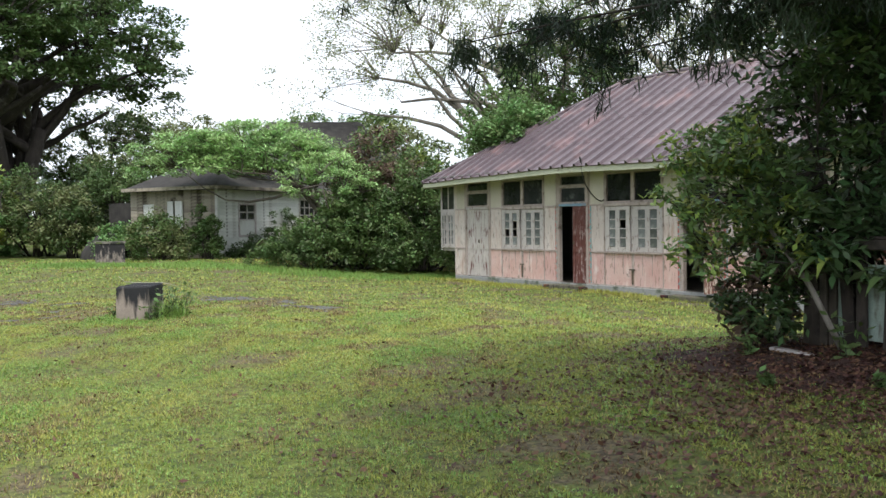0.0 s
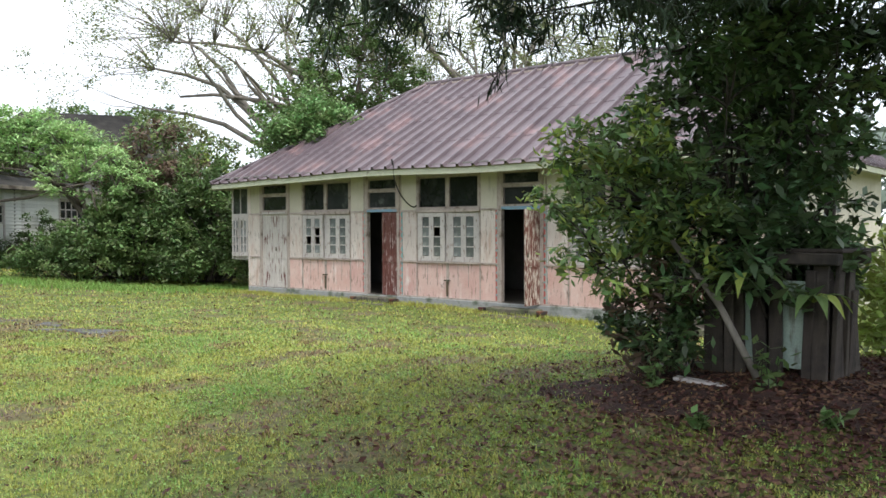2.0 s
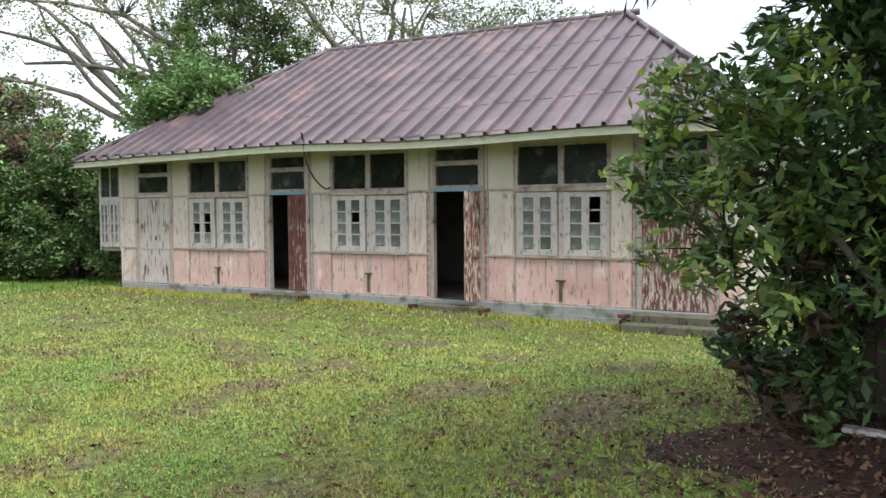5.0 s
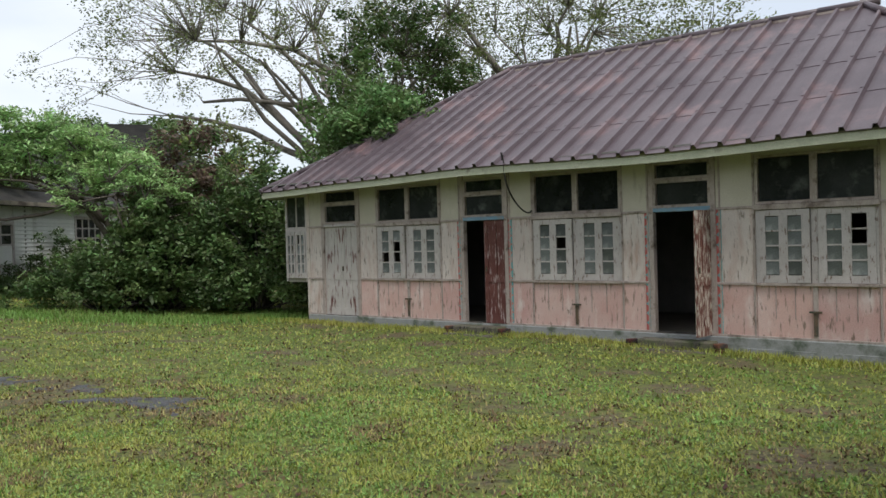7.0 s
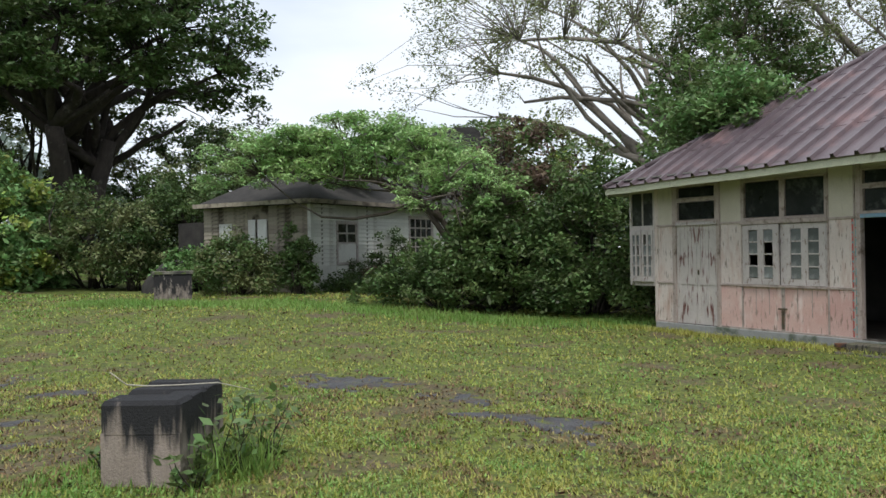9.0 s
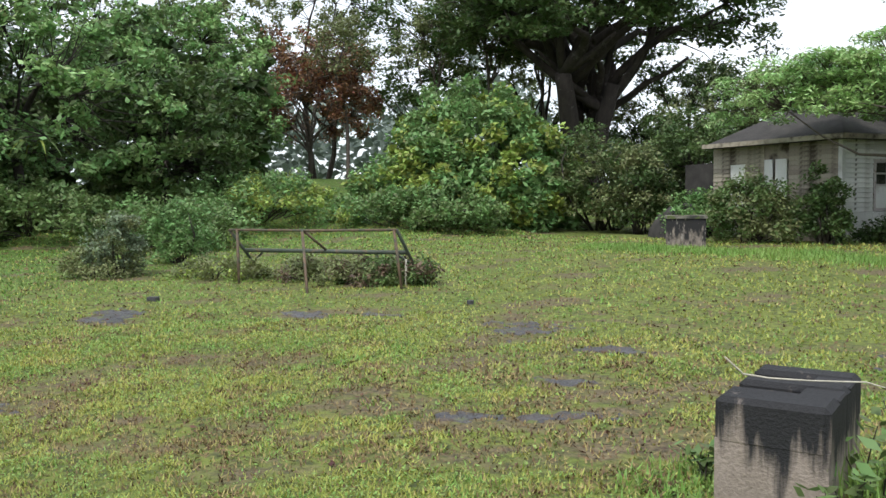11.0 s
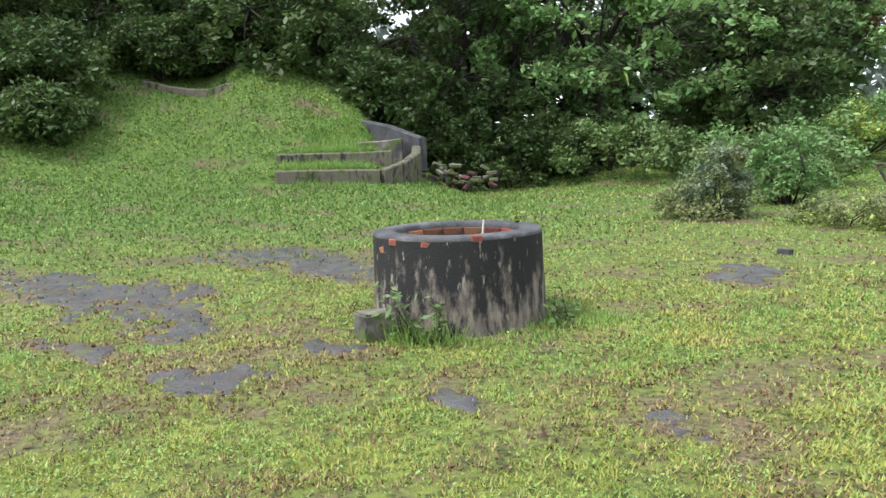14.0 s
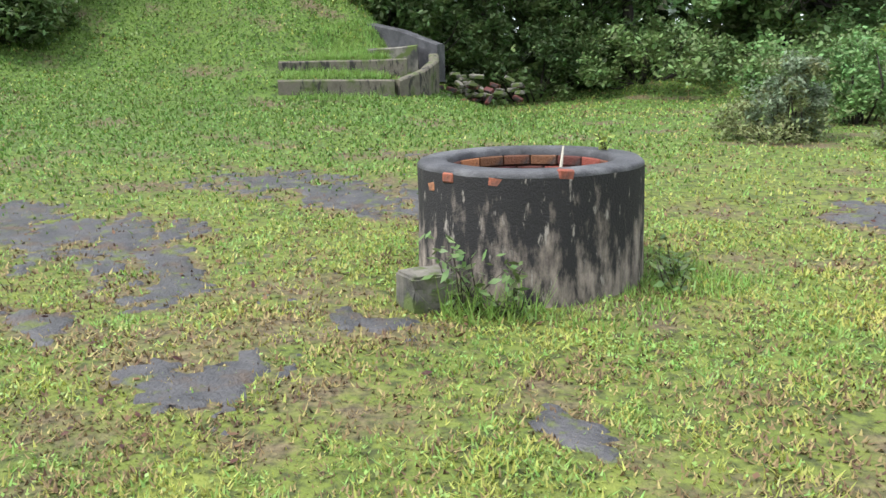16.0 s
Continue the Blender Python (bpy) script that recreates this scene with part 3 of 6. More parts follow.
# Bare patches: centre, half length, half width, turn in degrees.
PATCHES = [(-4.4, 16.6, 0.9, 0.5, -40), (-3.1, 15.4, 0.6, 0.3, -40), (-2.35, 14.4, 0.65, 0.45, -30), (-8.75, 16.5, 0.75, 0.5, 20), (-7.4, 15.6, 0.6, 0.3, 20),
           (-6.9, 14.3, 0.4, 0.25, 0), (-6.5, 13.2, 0.55, 0.3, 30), (-13.95, 14.35, 0.5, 0.5, 0), (-11.9, 16.0, 0.55, 0.35, 10), (-11.0, 16.4, 0.5, 0.25, 0),
           (-17.2, 10.1, 2.2, 1.0, 20), (-16.0, 7.6, 2.4, 1.0, 35), (-13.8, 8.8, 0.7, 0.45, 20), (-11.9, 9.0, 0.55, 0.38, 15), (-12.65, 9.8, 0.4, 0.25, 0),
           (-11.1, 10.3, 0.4, 0.2, 0), (-10.15, 11.3, 0.3, 0.2, 0), (-18.6, 12.0, 1.2, 0.6, 30), (-13.6, 4.6, 2.2, 0.8, 55), (-14.5, 14.5, 0.45, 0.35, 0), (-13.2, 7.95, 0.6, 0.3, 30), (-14.3, 8.7, 0.8, 0.35, 25)]


# Places where the turf has died back to brown thatch: centre and reach.
THIN = [(-9.6, 13.7, 0.6), (-8.1, 18.1, 0.8), (-7.5, 11.8, 0.6), (-7.95, 13.0, 0.6), (-8.6, 11.5, 0.6), (-5.9, 19.9, 0.6), (-11.6, 8.25, 0.5), (-12.1, 9.85, 0.4), (-11.5, 9.5, 0.5),
        (-10.4, 11.3, 0.7), (-11.4, 10.35, 0.5), (-6.5, 13.2, 0.9), (-6.9, 14.3, 0.8), (-12.3, 9.0, 0.8), (1.0, 4.7, 0.7), (0.5, 5.3, 0.5), (1.9, 6.2, 0.6), (-3.3, 15.4, 1.0)]


def outline_r(k, a):
    return 1 + 0.22 * math.sin(2 * a + k * 1.3) + 0.16 * math.sin(3 * a + k * 2.1) + 0.12 * math.sin(7 * a + k) + 0.09 * math.sin(13 * a + 2.7 * k)


def patch_field(k, x, y):
    """Under 1 where the paving of patch k is bare; turf has crept in raggedly from its edge."""
    cx, cy, rx, ry, turn = PATCHES[k]
    ct, st = math.cos(radians(turn)), math.sin(radians(turn))
    lx, ly = ((x - cx) * ct + (y - cy) * st) / rx, (-(x - cx) * st + (y - cy) * ct) / ry
    a = np.arctan2(ly, lx)
    r = 1 + 0.22 * np.sin(2 * a + k * 1.3) + 0.16 * np.sin(3 * a + k * 2.1)
    creep = 1.1 * (patchy(x, y, 5.5, 50) - 0.5) + 0.9 * (patchy(x, y, 15, 51) - 0.5) + 0.6 * (patchy(x, y, 33, 52) - 0.5)
    return 1.4 * np.hypot(lx, ly) / r + creep + 0.16


def paving_patch(k, cx, cy, rx, ry, turn):
    reach = max(rx, ry) * 1.55
    n = int(2 * reach / 0.04)
    gx, gy = np.meshgrid(np.linspace(cx - reach, cx + reach, n), np.linspace(cy - reach, cy + reach, n))
    x, y = gx.ravel(), gy.ravel()
    f = patch_field(k, x, y)
    z = height(x, y) + np.where(f < 1, 0.012 + 0.004 * np.sin(x * 9) * np.sin(y * 11), -0.03)
    i, j = np.meshgrid(np.arange(n - 1), np.arange(n - 1))
    a = (j * n + i).ravel()
    quad = np.stack([a, a + 1, a + n + 1, a + n], 1)
    quad = quad[(f[quad] < 1).any(axis=1)]
    used, inv = np.unique(quad, return_inverse=True)
    me = mesh_arrays("paving_patch", np.stack([x, y, z], 1)[used], inv.reshape(-1, 4), M_PAVING)
    me.polygons.foreach_set("use_smooth", [True] * len(me.polygons))
    tagged(new("paving_patch", me), "wet grey worn paving showing through the lawn", "paving", "bare patches in the lawn", "structure")


for k, row in enumerate(PATCHES):
    paving_patch(k, *row)


def patch_near(x, y):
    """The least patch field over all patches."""
    best = np.full(len(x), 9.0)
    for k, (cx, cy, rx, ry, turn) in enumerate(PATCHES):
        near = np.hypot(x - cx, y - cy) < max(rx, ry) * 2.2
        best[near] = np.minimum(best[near], patch_field(k, x[near], y[near]))
    for cx, cy, reach in THIN:
        near = np.hypot(x - cx, y - cy) < reach * 1.8
        xs, ys = x[near], y[near]
        ragged = 1.2 * (patchy(xs, ys, 6, 53) - 0.5) + 0.9 * (patchy(xs, ys, 19, 54) - 0.5)
        best[near] = np.minimum(best[near], 1.0 + 0.7 * np.hypot(xs - cx, ys - cy) / reach + ragged)
    return best


def soil_patch():
    """Leaf mould round the foot of the near tree, its brown deepened as shade."""
    verts, faces = [], []
    rings, spokes = 10, 56
    for r in range(rings + 1):
        for q in range(spokes):
            a = 2 * math.pi * q / spokes
            f = outline_r(3, a) * r / rings
            x, y = 4.4 + 2.3 * f * math.cos(a), 6.7 + 1.7 * f * math.sin(a)
            verts.append((x, y, gz(x, y) + (0.014 + 0.012 * math.sin(9 * x) * math.sin(8 * y) if r < rings else -0.02)))
    for r in range(rings):
        for q in range(spokes):
            a, b = r * spokes + q, r * spokes + (q + 1) % spokes
            faces.append((a, b, b + spokes, a + spokes))
    tagged(new("soil_patch", mesh_from("soil_patch", verts, faces, M_MULCH, True)), "red-brown leaf mould, darkened to hold the shade under the tree", "soil", kind="structure")


soil_patch()
ground_sheet()


def in_soil(x, y):
    lx, ly = (x - 4.4) / 2.3, (y - 6.7) / 1.7
    a = np.arctan2(ly, lx)
    return np.hypot(lx, ly) / (1 + 0.22 * np.sin(2 * a + 3.9) + 0.16 * np.sin(3 * a + 6.3))


def blades(name, x, y, tall, wide, material, label, rng, lean=0.6):
    n = len(x)
    z = height(x, y)
    a = rng.uniform(0, 2 * math.pi, n)
    t = tall * rng.uniform(0.45, 1.2, n)
    w = wide * rng.uniform(0.7, 1.3, n)
    le = rng.uniform(0.2, 1.0, n) * lean
    dx, dy = np.cos(a), np.sin(a)
    v = np.empty((n, 3, 3))
    v[:, 0] = np.stack([x - dy * w, y + dx * w, z - 0.004], 1)
    v[:, 1] = np.stack([x + dy * w, y - dx * w, z - 0.004], 1)
    v[:, 2] = np.stack([x + dx * t * le, y + dy * t * le, z + t * (1.1 - 0.5 * le)], 1)
    me = mesh_arrays(name, v.reshape(-1, 3), np.arange(n * 3, dtype=np.int32).reshape(-1, 3), material)
    return tagged(new(name, me), label, "grass", kind="stuff")


WALKED = [(0.0, 0.0), (-0.9, 3.7), (-2.1, 7.1), (-3.7, 8.7), (-5.0, 9.0), (-8.2, 9.1)]


def walk_distance(x, y):
    best = np.full(len(x), 1e9)
    for (ax, ay), (bx, by) in zip(WALKED, WALKED[1:]):
        ux, uy = bx - ax, by - ay
        t = np.clip(((x - ax) * ux + (y - ay) * uy) / (ux * ux + uy * uy), 0, 1)
        best = np.minimum(best, np.hypot(x - ax - t * ux, y - ay - t * uy))
    return best


def face_d(x, y):
    return (x - 0.24) * 0.812 + (y - 25.45) * 0.584, (x - 0.24) * 0.584 - (y - 25.45) * 0.812


def lawn():
    """Short turf in tufts, with broad-leaved plants, dead thatch and thin places."""
    rng = np.random.default_rng(11)
    n = 680000
    x, y = rng.uniform(-30, 9, n), rng.uniform(1.2, 32, n)
    m = 2100000
    x2, y2 = rng.uniform(-20, 6, m), rng.uniform(1.2, 20, m)
    close = walk_distance(x2, y2) < 8.5 * rng.uniform(0.25, 1, m)
    x, y = np.concatenate([x, x2[close]]), np.concatenate([y, y2[close]])
    n = len(x)
    d = walk_distance(x, y)
    u = lambda: rng.uniform(0, 1, n)
    keep = u() < np.clip(1.15 - d / 15.0, 0.22, 1)
    worn = patchy(x, y, 2.3, 5)
    tuft = np.clip(0.6 * patchy(x, y, 16, 61) + 0.4 * patchy(x, y, 34, 62), 0, 1)
    bare = patch_near(x, y)
    keep &= u() < np.clip(0.2 + 0.4 * sm(0.7, 1.2, bare) + 0.4 * sm(1.2, 2.0, bare), 0, 1)
    keep &= u() < np.clip(1.15 - 0.8 * sm(0.55, 0.85, worn), 0.3, 1)
    keep &= u() < np.clip(0.32 + 1.5 * sm(0.22, 0.55, tuft), 0, 1)
    so = in_soil(x, y)
    keep &= u() < sm(0.6, 1.55, so) + 0.04
    fd, fs = face_d(x, y)
    keep &= ~((fd > -0.12) & (fs > -0.5) & (fs < 15))
    keep &= np.hypot(x - WELL_AT[0], y - WELL_AT[1]) > 0.8
    x, y, d, worn, tuft, bare = (q[keep] for q in (x, y, d, worn, tuft, bare))
    n = len(x)
    sun_dry = patchy(x, y, 5.0, 63)
    dry = u() < 0.07 + 0.4 * sm(0.55, 0.8, worn) + 0.55 * sm(0.58, 0.82, sun_dry) + 0.75 * sm(2.1, 1.0, bare)
    dead = dry & (u() < 0.55)
    size = (0.030 + 0.0018 * d) * (0.55 + 0.95 * tuft)
    wide = 0.0032 + 0.0011 * d
    deep = ~dry & (u() < 0.10 + 0.5 * sm(0.5, 0.7, patchy(x, y, 3.1, 65)) + 0.5 * sm(-8, -19, x))
    broad = ~dry & (u() < 0.10 + 0.22 * sm(0.5, 0.8, patchy(x, y, 4.0, 64)))
    g = deep & ~broad
    blades("lawn_grass", x[g], y[g], size[g], wide[g], M_GRASS_DEEP, "short deep green lawn grass", rng, 1.35)
    g = ~dry & ~deep & ~broad
    blades("lawn_grass", x[g], y[g], size[g], wide[g], M_GRASS, "short green and yellow-green lawn grass", rng, 1.35)
    g = dry & ~dead
    blades("dry_grass", x[g], y[g], size[g] * 0.9, wide[g], M_STRAW, "dry straw-coloured grass in the lawn", rng, 1.5)
    blades("dry_grass", x[dead], y[dead], size[dead] * 0.9, wide[dead] * 1.2, M_THATCH, "dead brown grass matted in the lawn", rng, 1.6)
    p = np.stack([x, y, height(x, y) + size * rng.uniform(0.35, 0.95, n)], 1)[broad]
    leaf = (0.016 + 0.0014 * d[broad])
    tagged(new("lawn_weeds", leaves_mesh("lawn_weeds", p, leaf, M_CLOVER, rng, 1.6, 0.7)), "small broad-leaved plants among the lawn grass", "lawn plants", kind="stuff")


WELL_AT = (-13.38, 11.07)
lawn()


def weeds(name, cx, cy, r, n, tall, seed, label="taller rank grass and weeds", material=M_GRASS_DEEP):
    rng = np.random.default_rng(seed)
    a, q = rng.uniform(0, 2 * math.pi, n), r * np.sqrt(rng.uniform(0, 1, n))
    return blades(name, cx + q * np.cos(a), cy + q * np.sin(a), tall, 0.007, material, label, rng, 0.8)


def wall_fringe():
    """Longer grass along the plinth of the long house and along the edge of the lawn."""
    rng = np.random.default_rng(21)
    n = 9000
    s, d = rng.uniform(-4, 14.3, n), -0.15 - np.abs(rng.normal(0, 0.22, n))
    x, y = 0.24 + 0.584 * s + 0.812 * d, 25.45 - 0.812 * s + 0.584 * d
    blades("long_grass", x, y, 0.10, 0.010, M_GRASS, "longer grass along the plinth", rng, 0.8)
    n = 16000
    x = rng.uniform(-14, 1.5, n)
    y = 26.6 + 0.10 * (x + 6) ** 2 * 0.12 + rng.normal(0, 0.6, n)
    blades("long_grass", x, y, 0.13, 0.012, M_GRASS_DEEP, "longer grass at the edge of the lawn", rng, 0.8)


wall_fringe()


def leaf_litter():
    rng = np.random.default_rng(31)
    n = 20000
    a, q = rng.uniform(0, 2 * math.pi, n), np.abs(rng.normal(0, 0.75, n)) + rng.uniform(0, 0.4, n)
    x, y = 4.0 + 2.6 * q * np.cos(a), 6.5 + 2.2 * q * np.sin(a)
    p = np.stack([x, y, height(x, y) + 0.022], 1)
    tagged(new("leaf_litter", leaves_mesh("leaf_litter", p, 0.055, M_LITTER, rng, 2.0, 1.2)), "fallen brown and reddish leaves, darkened for the tree shade", "leaves", kind="stuff")
    n = 9000
    x, y = rng.uniform(-20, 5, n), rng.uniform(2, 24, n)
    k = patchy(x, y, 2.3, 5) > 0.52
    x, y = x[k], y[k]
    p = np.stack([x, y, height(x, y) + 0.02], 1)
    tagged(new("leaf_litter", leaves_mesh("leaf_litter", p, 0.05, M_LITTER, rng, 2.0, 1.2)), "scattered dead leaves in worn lawn", "leaves", kind="stuff")


leaf_litter()


def slope_grass():
    rng = np.random.default_rng(41)
    n = 120000
    x, y = rng.uniform(-36, -15, n), rng.uniform(-4, 17.5, n)
    k = rng.uniform(0, 1, n) < sm(-15, -25, x) * sm(17.5, 13.5, y)
    x, y = x[k], y[k]
    blades("slope_grass", x, y, 0.075, 0.02, M_SLOPE, "rough green grass on the slope", rng, 1.2)


slope_grass()

# ---- the long house ----
HOUSE = thing("long_house", pose(FACE_O.x, FACE_O.y, 0, 0, 0, FACE_TURN), "abandoned timber house, faded pink walls under purple-brown sheet roof", "house")
Z_BASE, Z_FLOOR, Z_RAIL, Z_HEAD, Z_TRAN, Z_TOP = -0.62, -0.13, 0.70, 1.88, 2.66, 2.86
LENGTH, DEPTH = 14.1, 9.0
part("plinth", box_bm(-0.02, LENGTH + 0.02, -0.05, 0.25, Z_BASE, Z_FLOOR, bevel=0.012), M_PLINTH, HOUSE, "grey cement plinth with moss")
for s in (0.9, 2.35, 3.8, 5.4, 7.0, 8.3, 10.0, 11.4, 12.8):
    part("plinth_course", box_bm(s, s + 1.15, -0.062, -0.05, Z_BASE, Z_FLOOR - 0.16, bevel=0.004), M_PLINTH, HOUSE)
part("floor_slab", box_bm(0.1, LENGTH - 0.1, 0.25, DEPTH, Z_BASE, Z_FLOOR - 0.02), M_FLOORIN, HOUSE, "dusty interior floor")
part("back_wall", box_bm(0, LENGTH, DEPTH, DEPTH + 0.12, Z_BASE, Z_TOP), M_CREAM, HOUSE)
part("end_wall", box_bm(0, 0.10, 0.10, DEPTH, Z_BASE, Z_TOP), M_CREAM, HOUSE)
part("end_wall", box_bm(LENGTH - 0.10, LENGTH, 0.10, DEPTH, Z_BASE, Z_TOP), M_CREAM, HOUSE)
part("partition", box_bm(0.1, LENGTH - 0.1, 3.4, 3.5, Z_FLOOR, Z_TOP), M_INSIDE, HOUSE, "plastered partition inside, indoor dimness put into its grey")
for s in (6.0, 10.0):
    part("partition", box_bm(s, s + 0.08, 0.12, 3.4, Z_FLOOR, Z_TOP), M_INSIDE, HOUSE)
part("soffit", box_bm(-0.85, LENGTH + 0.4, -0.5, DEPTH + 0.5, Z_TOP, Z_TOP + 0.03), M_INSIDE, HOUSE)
WALL_T = 0.09


def wall_panel(s0, s1, z0, z1, material, proud=0.0):
    part("wall_panel", box_bm(s0, s1, -proud, WALL_T, z0, z1, bevel=0.004), material, HOUSE)


def batten(s0, s1, z0, z1, proud=0.022, material=None):
    part("batten", box_bm(s0, s1, -proud, -0.001, z0, z1, bevel=0.004), material or M_BATTEN, HOUSE)


def solid_bay(s0, s1):
    wall_panel(s0, s1, Z_FLOOR, Z_RAIL, M_PINK if s0 > 1 else M_PALE)
    wall_panel(s0, s1, Z_RAIL, Z_HEAD, M_PALE)
    wall_panel(s0, s1, Z_HEAD, Z_TOP, M_CREAM)
    for z in (Z_RAIL, Z_HEAD):
        batten(s0, s1, z - 0.02, z + 0.02)
    batten(s0, s1, Z_FLOOR, Z_FLOOR + 0.035)


def casement(s0, s1, z0, z1, swing, seed):
    """One leaf with a broad middle stile and two rows of four small panes."""
    rng = np.random.default_rng(seed)
    sash = piece("window_sash", bpy.data.meshes.new("hinge"), HOUSE, "peeling white-painted casement with eight small panes")
    w, h, t = s1 - s0, z1 - z0, 0.04
    bm = bmesh.new()
    st, mid = w * 0.15, w * 0.17
    cw = (w - 2 * st - mid) / 2
    add_box(bm, 0, st, 0, t, 0, h)
    add_box(bm, w - st, w, 0, t, 0, h)
    add_box(bm, st + cw, st + cw + mid, 0, t, 0.11, h - 0.09)
    add_box(bm, st, w - st, 0, t, 0, 0.11)
    add_box(bm, st, w - st, 0, t, h - 0.09, h)
    rh = (h - 0.20) / 4
    for x0 in (st, st + cw + mid):
        for i in (1, 2, 3):
            add_box(bm, x0, x0 + cw, 0.006, t - 0.006, 0.11 + rh * i - 0.012, 0.11 + rh * i + 0.012)
    bm.to_mesh(sash.data)
    bm.free()
    sash.data.materials.append(M_SASH)
    for x0 in (st, st + cw + mid):
        for i in range(4):
            if rng.uniform() < 0.06:
                continue
            tilt = pose(x0 + cw / 2, t * 0.5, 0.11 + rh * (i + 0.5), rng.normal(0, 1.5), 0, rng.normal(0, 1.5))
            bm = box_bm(-cw / 2, cw / 2, -0.003, 0.003, -rh / 2 + 0.012, rh / 2 - 0.012)
            pane = part("pane", bm, M_GLASSY, sash)
            pane.matrix_basis = tilt
    sash.matrix_basis = pose(s0, -0.03, z0, 0, 0, swing)
    return sash


def transom(s0, s1, z0, z1, lights):
    frame_ob = part("transom_window", frame_bm(s0, s1, z0, z1, 0.04, -0.02, 0.06), M_BATTEN, HOUSE, "dark transom window with worn frame")
    w = (s1 - s0 - 0.10) / lights
    for i in range(lights):
        a = s0 + 0.05 + i * w
        part("pane", box_bm(a + 0.006, a + w - 0.006, 0.025, 0.032, z0 + 0.05, z1 - 0.05), M_DARKGLASS, frame_ob)
        if i:
            part("mullion", box_bm(a - 0.05, a + 0.05, -0.025, 0.055, z0 + 0.04, z1 - 0.04), M_BATTEN, frame_ob)
    return frame_ob


def window_bay(s0, s1, seed):
    mid = (s0 + s1) / 2
    for a, b in ((s0, mid), (mid, s1)):
        wall_panel(a, b, Z_FLOOR, Z_RAIL, M_PINK)
        for k in (0.33, 0.66):
            batten(a + (b - a) * k - 0.006, a + (b - a) * k + 0.006, Z_FLOOR + 0.30, Z_RAIL - 0.03, 0.012)
    batten(mid - 0.035, mid + 0.035, Z_FLOOR, Z_RAIL, 0.02)
    batten(s0, s1, Z_RAIL - 0.025, Z_RAIL + 0.02, 0.05)
    batten(s0, s1, Z_FLOOR, Z_FLOOR + 0.035)
    part("window_lintel", box_bm(s0 - 0.03, s1 + 0.03, -0.06, WALL_T, 1.83, 1.91, bevel=0.006), M_BATTEN, HOUSE)
    part("window_post", box_bm(mid - 0.05, mid + 0.05, -0.012, WALL_T, Z_RAIL + 0.02, 1.83, bevel=0.005), M_SASH, HOUSE)
    part("window_stop", box_bm(s0, s0 + 0.03, -0.012, WALL_T, Z_RAIL + 0.02, 1.83), M_SASH, HOUSE)
    part("window_stop", box_bm(s1 - 0.03, s1, -0.012, WALL_T, Z_RAIL + 0.02, 1.83), M_SASH, HOUSE)
    casement(s0 + 0.035, mid - 0.055, Z_RAIL + 0.025, 1.82, -2.5, seed)
    casement(mid + 0.055, s1 - 0.035, Z_RAIL + 0.025, 1.82, 1.5, seed + 1)
    transom(s0, s1, 1.915, Z_TRAN, 2)
    wall_panel(s0, s1, Z_TRAN, Z_TOP, M_CREAM)
    part("bolt", box_bm(mid - 0.09, mid + 0.09, -0.05, -0.021, 0.28, 0.31, bevel=0.005), M_RUST, HOUSE, "rusty bolt")
    # Added plate standing in for the dark stain that runs down from the bolt.
    part("hasp", box_bm(mid - 0.03, mid + 0.03, -0.034, -0.021, -0.06, 0.27, bevel=0.004), M_RUST, HOUSE, "rusty plate in place of the dark stain below the bolt")


def door_leaf(w, h, material, handle=True):
    """A framed leaf with tall upper and short lower sunk panels, hinged at x = 0."""
    leaf = piece("door_leaf", bpy.data.meshes.new("leaf"), HOUSE)
    bm = bmesh.new()
    t, st = 0.045, 0.085
    for a, b in ((0, st), (w - st, w), (w / 2 - 0.035, w / 2 + 0.035)):
        add_box(bm, a, b, 0, t, 0, h)
    for a, b in ((0, 0.16), (h * 0.40, h * 0.40 + 0.14), (h - 0.11, h)):
        add_box(bm, st, w / 2 - 0.035, 0, t, a, b)
        add_box(bm, w / 2 + 0.035, w - st, 0, t, a, b)
    bm.to_mesh(leaf.data)
    bm.free()
    leaf.data.materials.append(material)
    for a, b in ((st, w / 2 - 0.035), (w / 2 + 0.035, w - st)):
        for c, d in ((0.16, h * 0.40), (h * 0.40 + 0.14, h - 0.11)):
            part("door_panel", box_bm(a, b, 0.014, 0.030, c, d), material, leaf)
    if handle:
        part("door_handle", box_bm(w - 0.06, w - 0.035, -0.03, 0.0, h * 0.5, h * 0.5 + 0.10, bevel=0.004), M_RUST, leaf, "rusty door handle")
    return leaf


